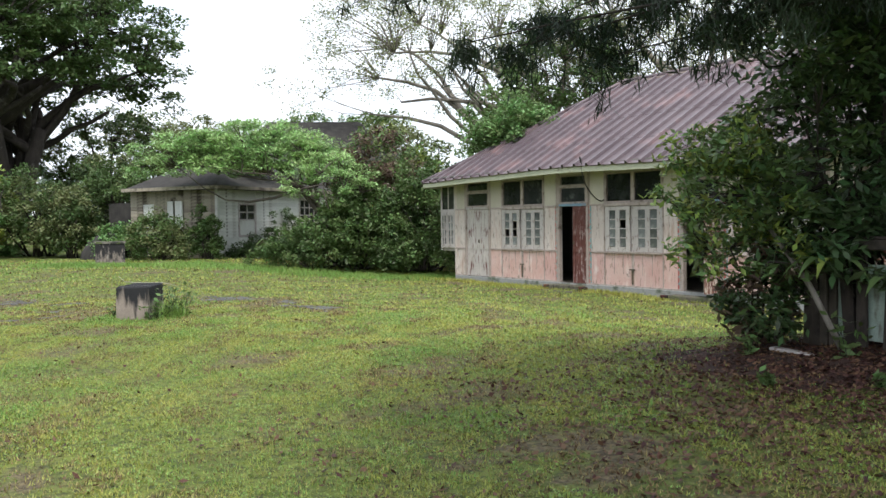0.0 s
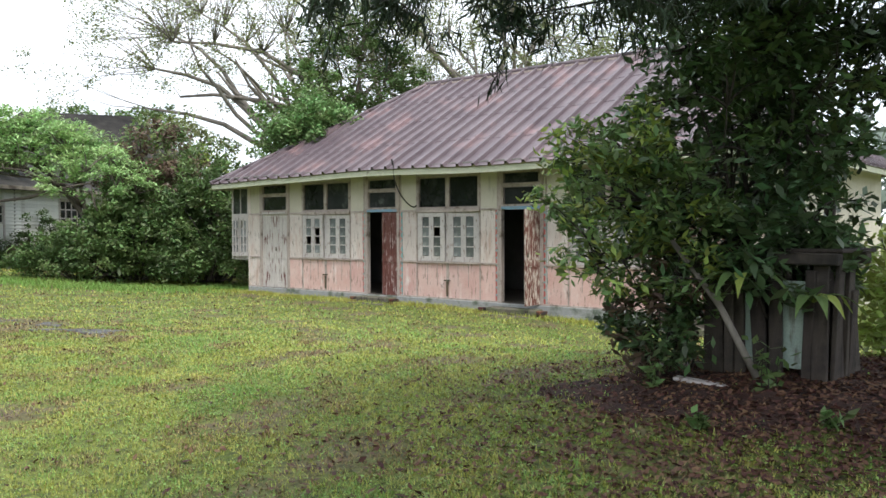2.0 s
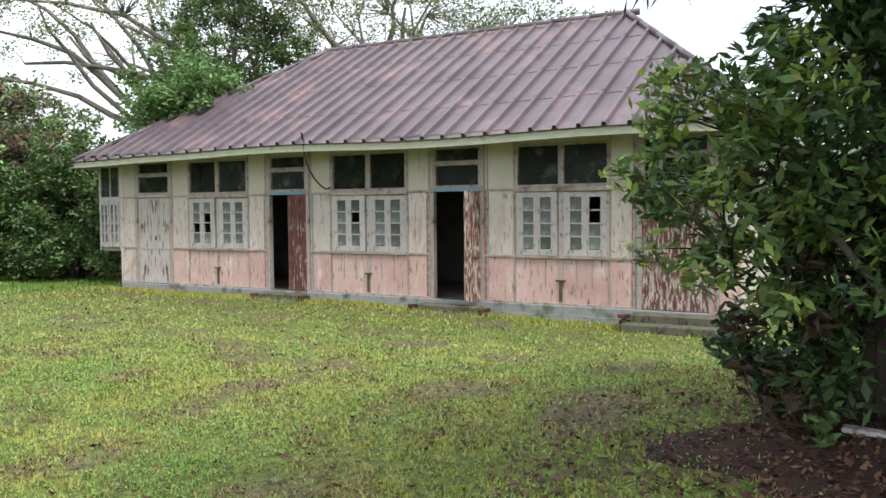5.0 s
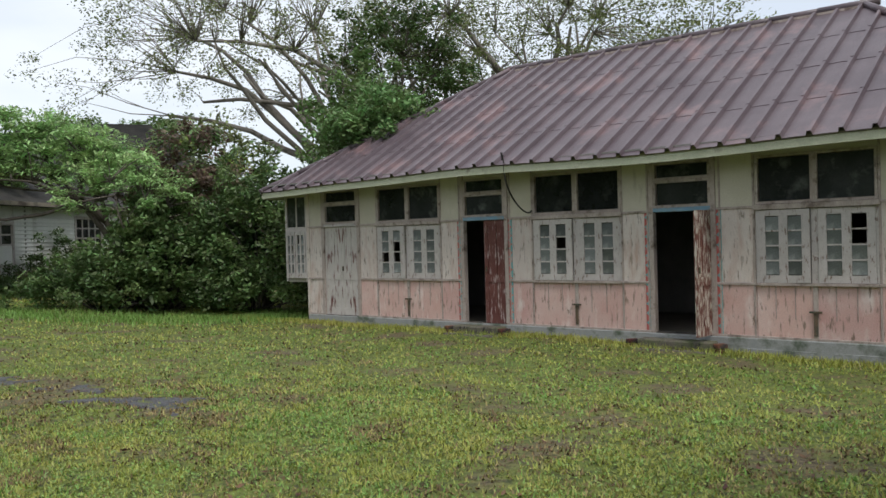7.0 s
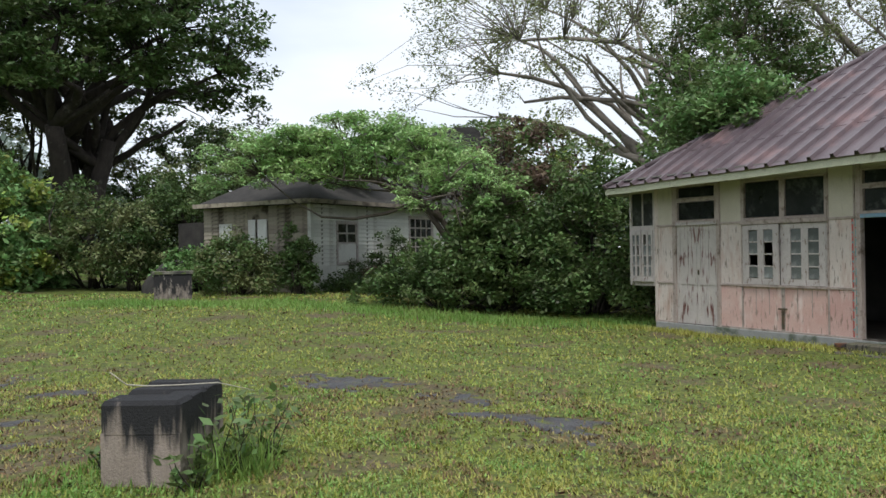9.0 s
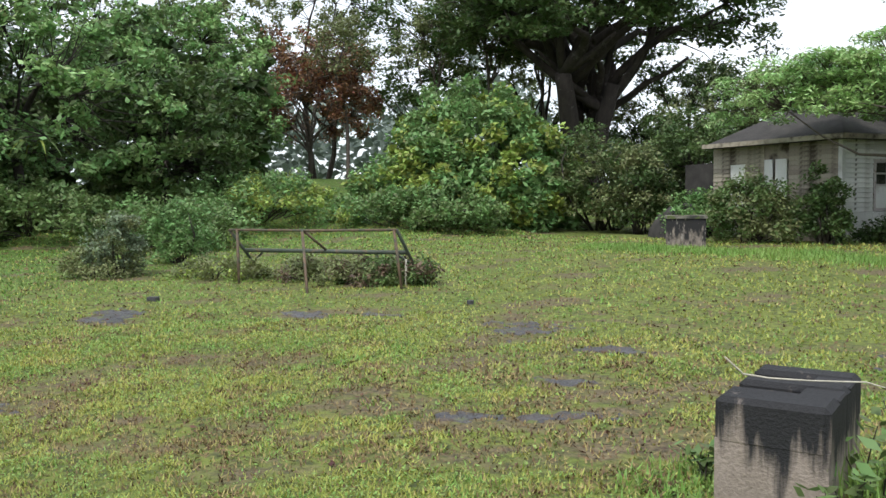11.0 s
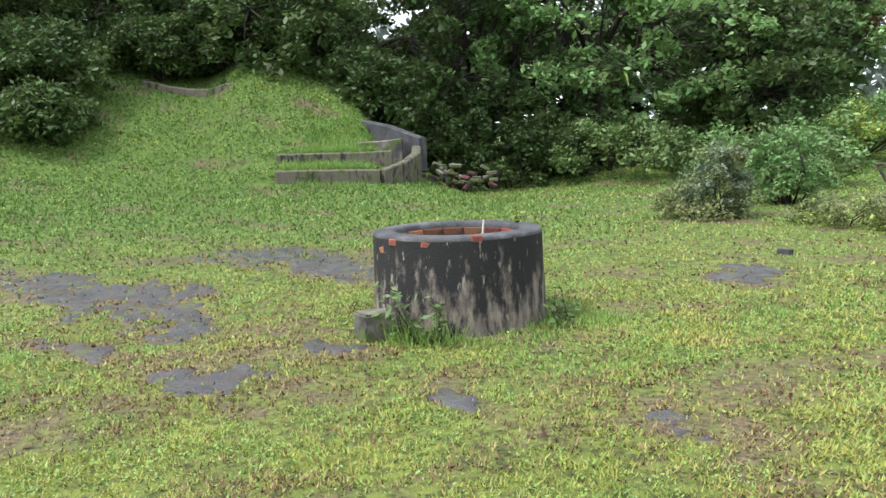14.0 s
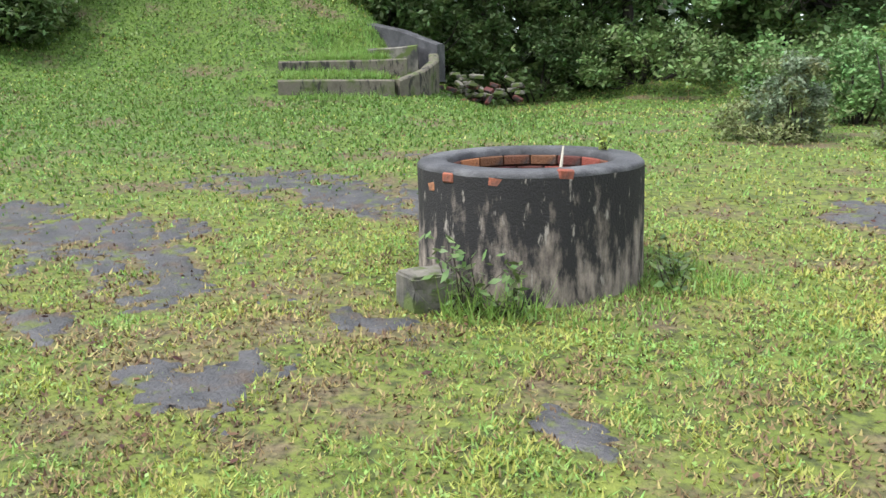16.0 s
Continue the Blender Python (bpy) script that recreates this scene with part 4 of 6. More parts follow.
def door_bay(s0, s1, left, right, material, trim, zs=Z_FLOOR):
    """left, right: the angles of the two leaves."""
    for a in (s0 - 0.08, s1):
        ob = part("door_jamb", box_bm(0, 0.08, -0.03, WALL_T, 0, Z_TOP - zs, bevel=0.004), M_BATTEN, HOUSE)
        ob.matrix_basis = pose(a, 0, zs)
        if trim:
            side = a - 0.085 if a < s0 else a + 0.085
            t = part("door_trim", box_bm(0, 0.08, -0.012, -0.001, 0, Z_HEAD - zs), M_ZIGZAG, HOUSE, "blue-grey painted trim with red triangles")
            t.matrix_basis = pose(side, 0, zs)
    part("door_head", box_bm(s0, s1, -0.035, WALL_T, Z_HEAD - 0.015, Z_HEAD + 0.05, bevel=0.004), M_BLUE if trim else M_SASH, HOUSE)
    transom(s0, s1, Z_HEAD + 0.055, 2.38, 1)
    transom(s0, s1, 2.385, Z_TRAN + 0.02, 1)
    wall_panel(s0, s1, Z_TRAN + 0.02, Z_TOP, M_CREAM)
    part("threshold", box_bm(s0, s1, -0.03, WALL_T + 0.05, zs - 0.06, zs + 0.01, bevel=0.006), M_PLANK, HOUSE)
    h = Z_HEAD - zs - 0.03
    w = (s1 - s0) / 2 - 0.004
    a = door_leaf(w, h, material, False)
    a.matrix_basis = pose(s0, 0.01, zs + 0.012, 0, 0, left)
    b = door_leaf(w, h, material)
    b.matrix_basis = pose(s1, 0.01, zs + 0.012, 0, 0, right) @ Matrix.Scale(-1, 4, (1, 0, 0))
    return a, b


solid_bay(0.0, 0.47)
door_bay(0.56, 1.62, 0, 0, M_DOOR_PALE, False)
solid_bay(1.70, 2.22)
window_bay(2.24, 4.0, 40)
solid_bay(4.0, 4.54)
door_bay(4.62, 5.60, 150, 3, M_DOOR_RED, True)
solid_bay(5.68, 6.24)
window_bay(6.25, 8.03, 50)
solid_bay(8.03, 8.55)
door_bay(8.63, 9.60, 150, 84, M_DOOR_PEEL, True)
solid_bay(9.68, 10.29)
window_bay(10.30, 12.0, 60)
solid_bay(12.0, 12.46)
door_bay(12.55, 13.62, 0, 0, M_DOOR_PEEL, True)
solid_bay(13.70, LENGTH)
for s in (0.47, 1.70, 2.22, 4.02, 4.50, 5.72, 6.22, 8.05, 8.52, 9.74, 10.27, 12.02, 12.42, 13.76):
    batten(s - 0.016, s + 0.016, Z_FLOOR, Z_TOP, 0.016)
part("corner_post", box_bm(-0.05, 0.05, -0.02, 0.09, Z_FLOOR - 0.02, Z_TOP, bevel=0.005), M_PALE, HOUSE)

# The oriel at the end, carried clear of the ground.
ORIEL = part("oriel", box_bm(-0.82, -0.05, 0.06, 1.4, 0.60, 0.70, bevel=0.006), M_SASH, HOUSE, "overhanging oriel window with peeling sashes")
part("oriel_post", box_bm(-0.82, -0.76, 0.0, 0.06, 0.62, Z_TOP), M_SASH, ORIEL)
part("oriel_post", box_bm(-0.11, -0.05, 0.0, 0.06, 0.62, Z_TOP), M_SASH, ORIEL)
part("oriel_wall", box_bm(-0.81, -0.76, 0.06, 1.4, 0.70, Z_TOP), M_CREAM, ORIEL)
part("oriel_lintel", box_bm(-0.76, -0.11, 0.0, 0.06, 1.80, 1.90), M_SASH, ORIEL)
part("oriel_head", box_bm(-0.76, -0.11, 0.0, 0.06, 2.60, Z_TOP), M_CREAM, ORIEL)
part("pane", box_bm(-0.76, -0.45, 0.03, 0.036, 1.90, 2.60), M_DARKGLASS, ORIEL)
part("pane", box_bm(-0.42, -0.11, 0.03, 0.036, 1.90, 2.60), M_DARKGLASS, ORIEL)
part("mullion", box_bm(-0.45, -0.42, 0.01, 0.05, 1.90, 2.60), M_SASH, ORIEL)
casement(-0.76, -0.44, 0.70, 1.80, -4, 70)
casement(-0.43, -0.11, 0.70, 1.80, 2, 71)

# Roof: sheets with raised ribs, lapped in rows, on a hipped frame.
E_L, E_R, E_F, E_B, Z_EAVE, Z_RIDGE = -0.95, 14.62, -0.62, 9.62, 2.80, 5.74
R_L, R_R, R_D = 2.75, 10.9, 4.5
PITCH, ROWS_UP = 0.42, 4
ROOF = part("roof", box_bm(R_L, R_R, R_D - 0.10, R_D + 0.10, Z_RIDGE - 0.05, Z_RIDGE + 0.0), M_BATTEN, HOUSE, "hipped roof of weathered purple-brown ribbed sheets")


def strip(to_place, vmax, a, b, row):
    """One sheet: flat pan with a raised rib along one side, cut where the hip meets it."""
    v0, v1 = row / ROWS_UP - 0.012, (row + 1) / ROWS_UP
    lift = 0.006
    prof = [(0.0, 0.0), (0.02, 0.07), (0.075, 0.07), (0.095, 0.0), (0.27, 0.004), (PITCH, 0.0)]
    verts, faces = [], []
    for o, up in prof:
        c = min(a + o, b)
        top = min(v1, vmax(c))
        if top < v0:
            top = v0
        verts.append(to_place(c, max(v0, 0), up + lift + 0.004))
        verts.append(to_place(c, top, up + lift * 0.2))
        verts.append(to_place(c, max(v0, 0), up + lift - 0.008))
    k = len(prof)
    for i in range(k - 1):
        faces.append((3 * i, 3 * i + 3, 3 * i + 4, 3 * i + 1))
        faces.append((3 * i + 2, 3 * i + 5, 3 * i + 3, 3 * i))
    if max(vmax(a + o) for o, _ in prof) <= v0 + 0.004:
        return
    piece("roof_sheet", mesh_from("roof_sheet", verts, faces, M_ROOF), ROOF)


def sag(s):
    return -0.10 * float(sm(1.8, -1.0, s)) - 0.03 * math.sin(s * 0.9)


def front_at(s, v, up):
    return (s, E_F + (R_D - E_F) * v - up * 0.5, Z_EAVE + sag(s) * (1 - v) + (Z_RIDGE - Z_EAVE) * v + up * 0.85)


def front_max(s):
    return max(0.0, min(1.0, (s - E_L) / (R_L - E_L), (E_R - s) / (E_R - R_R)))


def left_at(d, v, up):
    return (E_L + (R_L - E_L) * v - up * 0.6, d, Z_EAVE - 0.10 * (1 - v) + (Z_RIDGE - Z_EAVE) * v + up * 0.8)


def right_at(d, v, up):
    return (E_R - (E_R - R_R) * v + up * 0.6, d, Z_EAVE + (Z_RIDGE - Z_EAVE) * v + up * 0.8)


def side_max(d):
    return max(0.0, min(1.0, (d - E_F) / (R_D - E_F), (E_B - d) / (E_B - R_D)))


s = E_L
while s < E_R - 0.01:
    for row in range(ROWS_UP):
        strip(front_at, front_max, s, min(s + PITCH, E_R), row)
    s += PITCH
d = E_F
while d < E_B - 0.01:
    for row in range(ROWS_UP):
        strip(left_at, side_max, d, min(d + PITCH, E_B), row)
        strip(right_at, side_max, d, min(d + PITCH, E_B), row)
    d += PITCH
piece("back_slope", mesh_from("back_slope", [(E_L, E_B, Z_EAVE), (E_R, E_B, Z_EAVE), (R_R, R_D, Z_RIDGE), (R_L, R_D, Z_RIDGE),
                                             (E_L, E_B, Z_EAVE - 0.04), (E_R, E_B, Z_EAVE - 0.04), (R_R, R_D, Z_RIDGE - 0.04), (R_L, R_D, Z_RIDGE - 0.04)],
                              [(0, 1, 2, 3), (4, 7, 6, 5), (0, 4, 5, 1), (1, 5, 6, 2), (2, 6, 7, 3), (3, 7, 4, 0)], M_ROOF), ROOF)


def cap(a, b, r=0.085):
    a, b = Vector(a), Vector(b)
    n = max(2, int((b - a).length / 0.9))
    for i in range(n):
        t = Tubes(8)
        t.add([a.lerp(b, i / n), a.lerp(b, (i + 1) / n + 0.02)], [r, r * 0.9])
        piece("ridge_cap", t.mesh("ridge_cap", M_ROOF), ROOF)


cap((R_L - 0.1, R_D, Z_RIDGE + 0.04), (R_R + 0.1, R_D, Z_RIDGE + 0.04))
cap((E_L, E_F, Z_EAVE - 0.06), (R_L, R_D, Z_RIDGE + 0.04), 0.07)
cap((E_R, E_F, Z_EAVE + 0.04), (R_R, R_D, Z_RIDGE + 0.04), 0.07)


def fascia():
    verts, faces = [], []
    n = 40
    for i in range(n + 1):
        s = E_L + 0.02 + (E_R - E_L - 0.04) * i / n
        z = Z_EAVE + sag(s)
        for y in (E_F + 0.03, E_F + 0.06):
            verts += [(s, y, z - 0.135), (s, y, z - 0.012)]
    for i in range(n):
        a = 4 * i
        faces += [(a, a + 4, a + 5, a + 1), (a + 2, a + 3, a + 7, a + 6), (a, a + 2, a + 6, a + 4), (a + 1, a + 5, a + 7, a + 3)]
    piece("fascia", mesh_from("fascia", verts, faces, M_FASCIA), ROOF, "pale green fascia board")


fascia()
part("fascia", box_bm(E_L + 0.02, E_L + 0.05, E_F + 0.06, E_B - 0.05, Z_EAVE - 0.24, Z_EAVE - 0.11), M_FASCIA, ROOF)
part("fascia", box_bm(E_R - 0.05, E_R - 0.02, E_F + 0.06, E_B - 0.05, Z_EAVE - 0.13, Z_EAVE - 0.01), M_FASCIA, ROOF)

# Doorsteps, bricks, cable and plastic sheet.
TO_HOUSE = pose(FACE_O.x, FACE_O.y, 0, 0, 0, FACE_TURN)
for s0, s1, zt in ((4.55, 5.62, -0.16), (8.45, 9.7, -0.20), (12.45, 13.8, -0.16)):
    p = TO_HOUSE @ Vector((0, 0, 0))
    step = thing("doorstep", TO_HOUSE, "worn low concrete and brick doorstep", "step", "doorsteps of the long house")
    part("tread", box_bm(s0, s1, -0.36, -0.063, -0.62, zt, bevel=0.02), M_TERRACE, step)
    part("lower_tread", box_bm(s0 - 0.06, s1 + 0.06, -0.62, -0.36, -0.70, zt - 0.13, bevel=0.02), M_TERRACE, step)
    for a in (s0 - 0.20, s1 + 0.02):
        for k, (dy, dz) in enumerate(((-0.30, -0.12), (-0.28, -0.21), (-0.34, -0.30))):
            bk = part("brick", box_bm(-0.11, 0.11, -0.055, 0.055, -0.035, 0.035, bevel=0.008), M_BRICK_DARK, step)
            bk.matrix_basis = pose(a + 0.10, dy, zt + dz + 0.07, 3 * k, 2, 70 + 17 * k)


def cable():
    ob = thing("cable", TO_HOUSE, "loose black cable looping from the eave", "cable")
    t = Tubes(6)
    pts = []
    for i in range(15):
        u = i / 14
        pts.append((6.02 + 0.25 * u ** 2, -0.58 + 0.5 * sm(0.1, 0.9, u), 2.95 - 1.05 * math.sin(u * 1.75) ** 1.0 + 0.08 * u * u))
    t.add(pts, [0.016] * 15)
    piece("wire", t.mesh("wire", M_WIRE), ob)
    t = Tubes(6)
    t.add([(6.02, -0.6, 2.98), (6.02, -0.64, 3.05), (6.0, -0.58, 2.92)], [0.02] * 3)
    piece("hook", t.mesh("hook", M_WIRE), ob)


cable()


def tarp():
    rng = np.random.default_rng(5)
    n = 12
    verts = [(9.25 + 0.42 * i / n, 0.35 + 0.5 * j / n, Z_FLOOR + 0.02 + 0.14 * abs(math.sin(i * 1.1 + j * 0.7)) * math.sin(math.pi * i / n) * math.sin(math.pi * j / n) + 0.01 * rng.uniform())
             for i in range(n + 1) for j in range(n + 1)]
    faces = [(i * (n + 1) + j, (i + 1) * (n + 1) + j, (i + 1) * (n + 1) + j + 1, i * (n + 1) + j + 1) for i in range(n) for j in range(n)]
    ob = new("plastic_sheet", mesh_from("plastic_sheet", verts, faces, M_TARP, True))
    ob.matrix_basis = TO_HOUSE
    tagged(ob, "crumpled blue plastic sheet on the floor inside the doorway", "plastic sheet")


tarp()

# ---- the well ----
WX, WY = WELL_AT
WZ = gz(WX, WY) - 0.03
WELL_H = 0.70 - WZ


def ring_bm(profile, segs=56, wobble=0.008, seed=1):
    """A turned shape: profile is radius and height from outside bottom, over the top, to inside bottom."""
    bm = bmesh.new()
    rng = np.random.default_rng(seed)
    ph = rng.uniform(0, 6, 4)
    rows = []
    for r, z in profile:
        row = []
        for i in range(segs):
            a = 2 * math.pi * i / segs
            k = r * (1 + wobble * (math.sin(5 * a + ph[0] + z * 3) + 0.6 * math.sin(8 * a + ph[1]) + 0.5 * math.sin(13 * a + ph[2] - z * 5)))
            row.append(bm.verts.new((k * math.cos(a), k * math.sin(a), z)))
        rows.append(row)
    for a, b in zip(rows, rows[1:]):
        for i in range(segs):
            bm.faces.new((a[i], a[(i + 1) % segs], b[(i + 1) % segs], b[i]))
    return bm


WELL = thing("well", pose(WX, WY, WZ) @ Matrix.Diagonal((0.95, 0.95, 1, 1)), "old round well of blackened cement over red brick", "well")
part("outer_wall", ring_bm([(0.80, -0.12), (0.80, 0.1), (0.795, 0.3), (0.79, 0.5), (0.785, WELL_H - 0.035)], seed=2), M_CONCRETE, WELL, "soot-stained cement render", True)
part("rim", ring_bm([(0.785, WELL_H - 0.035), (0.783, WELL_H - 0.018), (0.765, WELL_H), (0.68, WELL_H + 0.004), (0.60, WELL_H + 0.002), (0.575, WELL_H - 0.012), (0.572, WELL_H - 0.05)], seed=2),
     M_BLACKTOP, WELL, "dark worn cement rim", True)
part("shaft", ring_bm([(0.60, WELL_H - 0.04), (0.60, 0.05), (0.60, -0.1), (0.0001, -0.1)], wobble=0.0), M_BRICK_DARK, WELL)
for row in range(5):
    for i in range(17):
        a = 2 * math.pi * (i + 0.5 * (row % 2)) / 17
        b = part("brick", box_bm(-0.10, 0.10, -0.03, 0.03, -0.034, 0.034, bevel=0.006), M_BRICK if (i * 7 + row * 3) % 5 == 0 else M_BRICK_DARK, WELL)
        b.matrix_basis = pose(0.582 * math.cos(a), 0.582 * math.sin(a), WELL_H - 0.085 - 0.08 * row, 0, 0, math.degrees(a) + 90)
for a, dz, w in ((-63, 0.055, 0.05), (-36, 0.06, 0.055), (-36.5, 0.13, 0.03), (37, 0.045, 0.07), (37.5, 0.13, 0.04), (-77, 0.13, 0.04), (-4, 0.02, 0.05)):
    t = radians(a)
    b = part("brick", box_bm(-w, w, -0.03, 0.03, -0.03, 0.03, bevel=0.008), M_BRICK, WELL, "red brick showing through broken render")
    b.matrix_basis = pose(0.757 * math.cos(t), 0.757 * math.sin(t), WELL_H - dz, 0, 6 * math.sin(a), math.degrees(t) + 90)


def stick(name, pts, radii, material, label, category):
    t = Tubes(6)
    t.add(pts, radii)
    return tagged(new(name, t.mesh(name, material)), label, category)


stick("stick", [(WX - 0.15, WY + 0.15, WZ + 0.1), (WX - 0.05, WY + 0.22, WZ + 0.5), (WX + 0.0, WY + 0.24, WZ + WELL_H + 0.06)], [0.022, 0.02, 0.006], M_STICK, "pale stick standing in the well", "stick")


def sprig(name, x, y, z, r, n, leaf, seed, label, material=None):
    rng = np.random.default_rng(seed)
    ob = thing(name, pose(x, y, z), label, "plant")
    t = Tubes(4)
    pts = []
    for i in range(max(4, n // 14)):
        a = rng.uniform(0, 6.28)
        tip = Vector((r * math.cos(a) * rng.uniform(0.3, 1), r * math.sin(a) * rng.uniform(0.3, 1), r * rng.uniform(0.6, 1.6)))
        line = bent((rng.normal(0, r * 0.1), rng.normal(0, r * 0.1), -0.04), tip, rng, 0.15, 4)
        t.add(line, [0.005, 0.004, 0.004, 0.003, 0.002])
        for p in line[1:]:
            for k in range(3):
                pts.append(tuple(p + Vector(rng.normal(0, r * 0.14, 3))))
    tagged(piece("stem", t.mesh("stem", M_BARK_DARK), ob), kind="stuff")
    piece("foliage", leaves_mesh("foliage", np.array(pts), leaf, material or L_MID, rng, 2.2, 0.5), ob)
    return ob


sprig("weed", WX - 0.15, WY + 0.62, WZ + WELL_H, 0.08, 50, 0.06, 3, "small green weed growing on the well rim", L_FRESH)


def boulder(name, x, y, sx, sy, h, turn, material, label, category):
    bm = bmesh.new()
    bmesh.ops.create_cube(bm, size=1.0)
    bmesh.ops.subdivide_edges(bm, edges=bm.edges[:], cuts=3, use_grid_fill=True)
    for v in bm.verts:
        p = v.co.copy()
        k = noise.noise(p * 2.3 + Vector((x, y, 0))) * 0.07
        v.co = Vector((p.x * sx, p.y * sy, (p.z + 0.5) * h)) * (1 + k)
    bmesh.ops.bevel(bm, geom=[e for e in bm.edges if e.calc_face_angle(0) > 1.0], offset=min(sx, sy) * 0.06, segments=2, affect="EDGES")
    me = bpy.data.meshes.new(name)
    bm.to_mesh(me)
    bm.free()
    me.materials.append(material)
    ob = new(name, me)
    ob.matrix_basis = pose(x, y, gz(x, y) - 0.05, 0, 0, turn)
    return tagged(ob, label, category)


boulder("step_stone", -12.88, 10.22, 0.27, 0.30, 0.27, 12, M_OLDCONC, "squared concrete step beside the well", "stone")
for i, (x, y, r, n) in enumerate(((-12.72, 10.45, 0.30, 170), (-12.6, 10.68, 0.22, 120), (-12.62, 11.75, 0.16, 60), (-12.9, 11.9, 0.18, 60))):
    sprig("weed", x, y, gz(x, y), r, n, 0.075, 40 + i, "leafy green weeds at the foot of the well")
weeds("rank_grass", -12.7, 10.55, 0.33, 260, 0.26, 71)
weeds("rank_grass", -12.6, 11.2, 0.5, 700, 0.07, 72)
weeds("rank_grass", -12.75, 11.95, 0.35, 400, 0.09, 73)

# ---- slotted concrete block ----
KX, KY, KT = -4.79, 12.65, 4.0
KZ = gz(KX, KY) - 0.06


def slotted_block():
    ob = thing("concrete_block", pose(KX, KY, KZ, 0, 0, KT), "blackened concrete block with two slots in its top", "concrete block")
    h = 0.60 - KZ
    a, b, d = 0.235, 0.42, 0.13
    bm = bmesh.new()
    add_box(bm, -a, a, -b, b, -0.1, h - 0.19)
    part("base", bm, M_BLOCK, ob, "stained concrete lower part")
    cuts = (-b, -0.17, -0.03, 0.11, 0.25, b)
    for i, (y0, y1) in enumerate(zip(cuts, cuts[1:])):
        if i % 2 == 0:
            part("top_rib", box_bm(-a - 0.003, a + 0.003, y0 - 0.003, y1 + 0.003, h - 0.22, h, bevel=0.025), M_BLOCK, ob, "blackened rounded top")
        else:
            part("slot_side", box_bm(0.06, a + 0.002, y0 - 0.03, y1 + 0.03, h - 0.20, h - 0.008, bevel=0.008), M_BLOCK, ob)
    return ob


slotted_block()
for i, (x, y, r, n) in enumerate(((-4.36, 12.55, 0.30, 150), (-4.25, 12.9, 0.28, 130), (-4.42, 12.25, 0.2, 90), (-5.15, 12.5, 0.14, 50))):
    sprig("weed", x, y, gz(x, y), r, n, 0.085, 60 + i, "leafy weeds beside the concrete block")
weeds("rank_grass", -4.36, 12.6, 0.28, 260, 0.30, 81)
weeds("rank_grass", -4.8, 12.4, 0.7, 900, 0.07, 82)
stick("wire_twig", [(-5.0, 12.35, 0.75), (-4.95, 12.45, 0.66), (-4.85, 12.52, 0.64), (-4.7, 12.62, 0.63), (-4.5, 12.78, 0.62), (-4.3, 12.9, 0.55)], [0.004, 0.005, 0.005, 0.004, 0.004, 0.003], M_STICK,
      "thin dry twig lying over the concrete block", "twig")

# ---- far concrete box ----


def open_box():
    x, y = -11.8, 28.5
    z = gz(x, y)
    ob = thing("concrete_chamber", pose(x, y, z, 0, 0, 24), "weathered square concrete chamber with an open top", "concrete chamber")
    h = 1.0 - z
    a, t = 0.47, 0.12
    for s0, s1, q0, q1 in ((-a, a, -a, -a + t), (-a, a, a - t, a), (-a, -a + t, -a + t, a - t), (a - t, a, -a + t, a - t)):
        part("side_wall", box_bm(s0, s1, q0, q1, -0.1, h - 0.07, bevel=0.006), M_CONCRETE, ob)
    part("rim", frame_ring(a + 0.03, t + 0.06, h - 0.07, h), M_OLDCONC, ob, "pale overhanging rim")
    part("bottom", box_bm(-a + t, a - t, -a + t, a - t, -0.1, 0.05), M_BLACKTOP, ob)


def frame_ring(a, t, z0, z1):
    bm = bmesh.new()
    for s0, s1, q0, q1 in ((-a, a, -a, -a + t), (-a, a, a - t, a), (-a, -a + t, -a + t, a - t), (a - t, a, -a + t, a - t)):
        add_box(bm, s0, s1, q0, q1, z0, z1)
    return bm


open_box()

# ---- rusty pipe frame ----


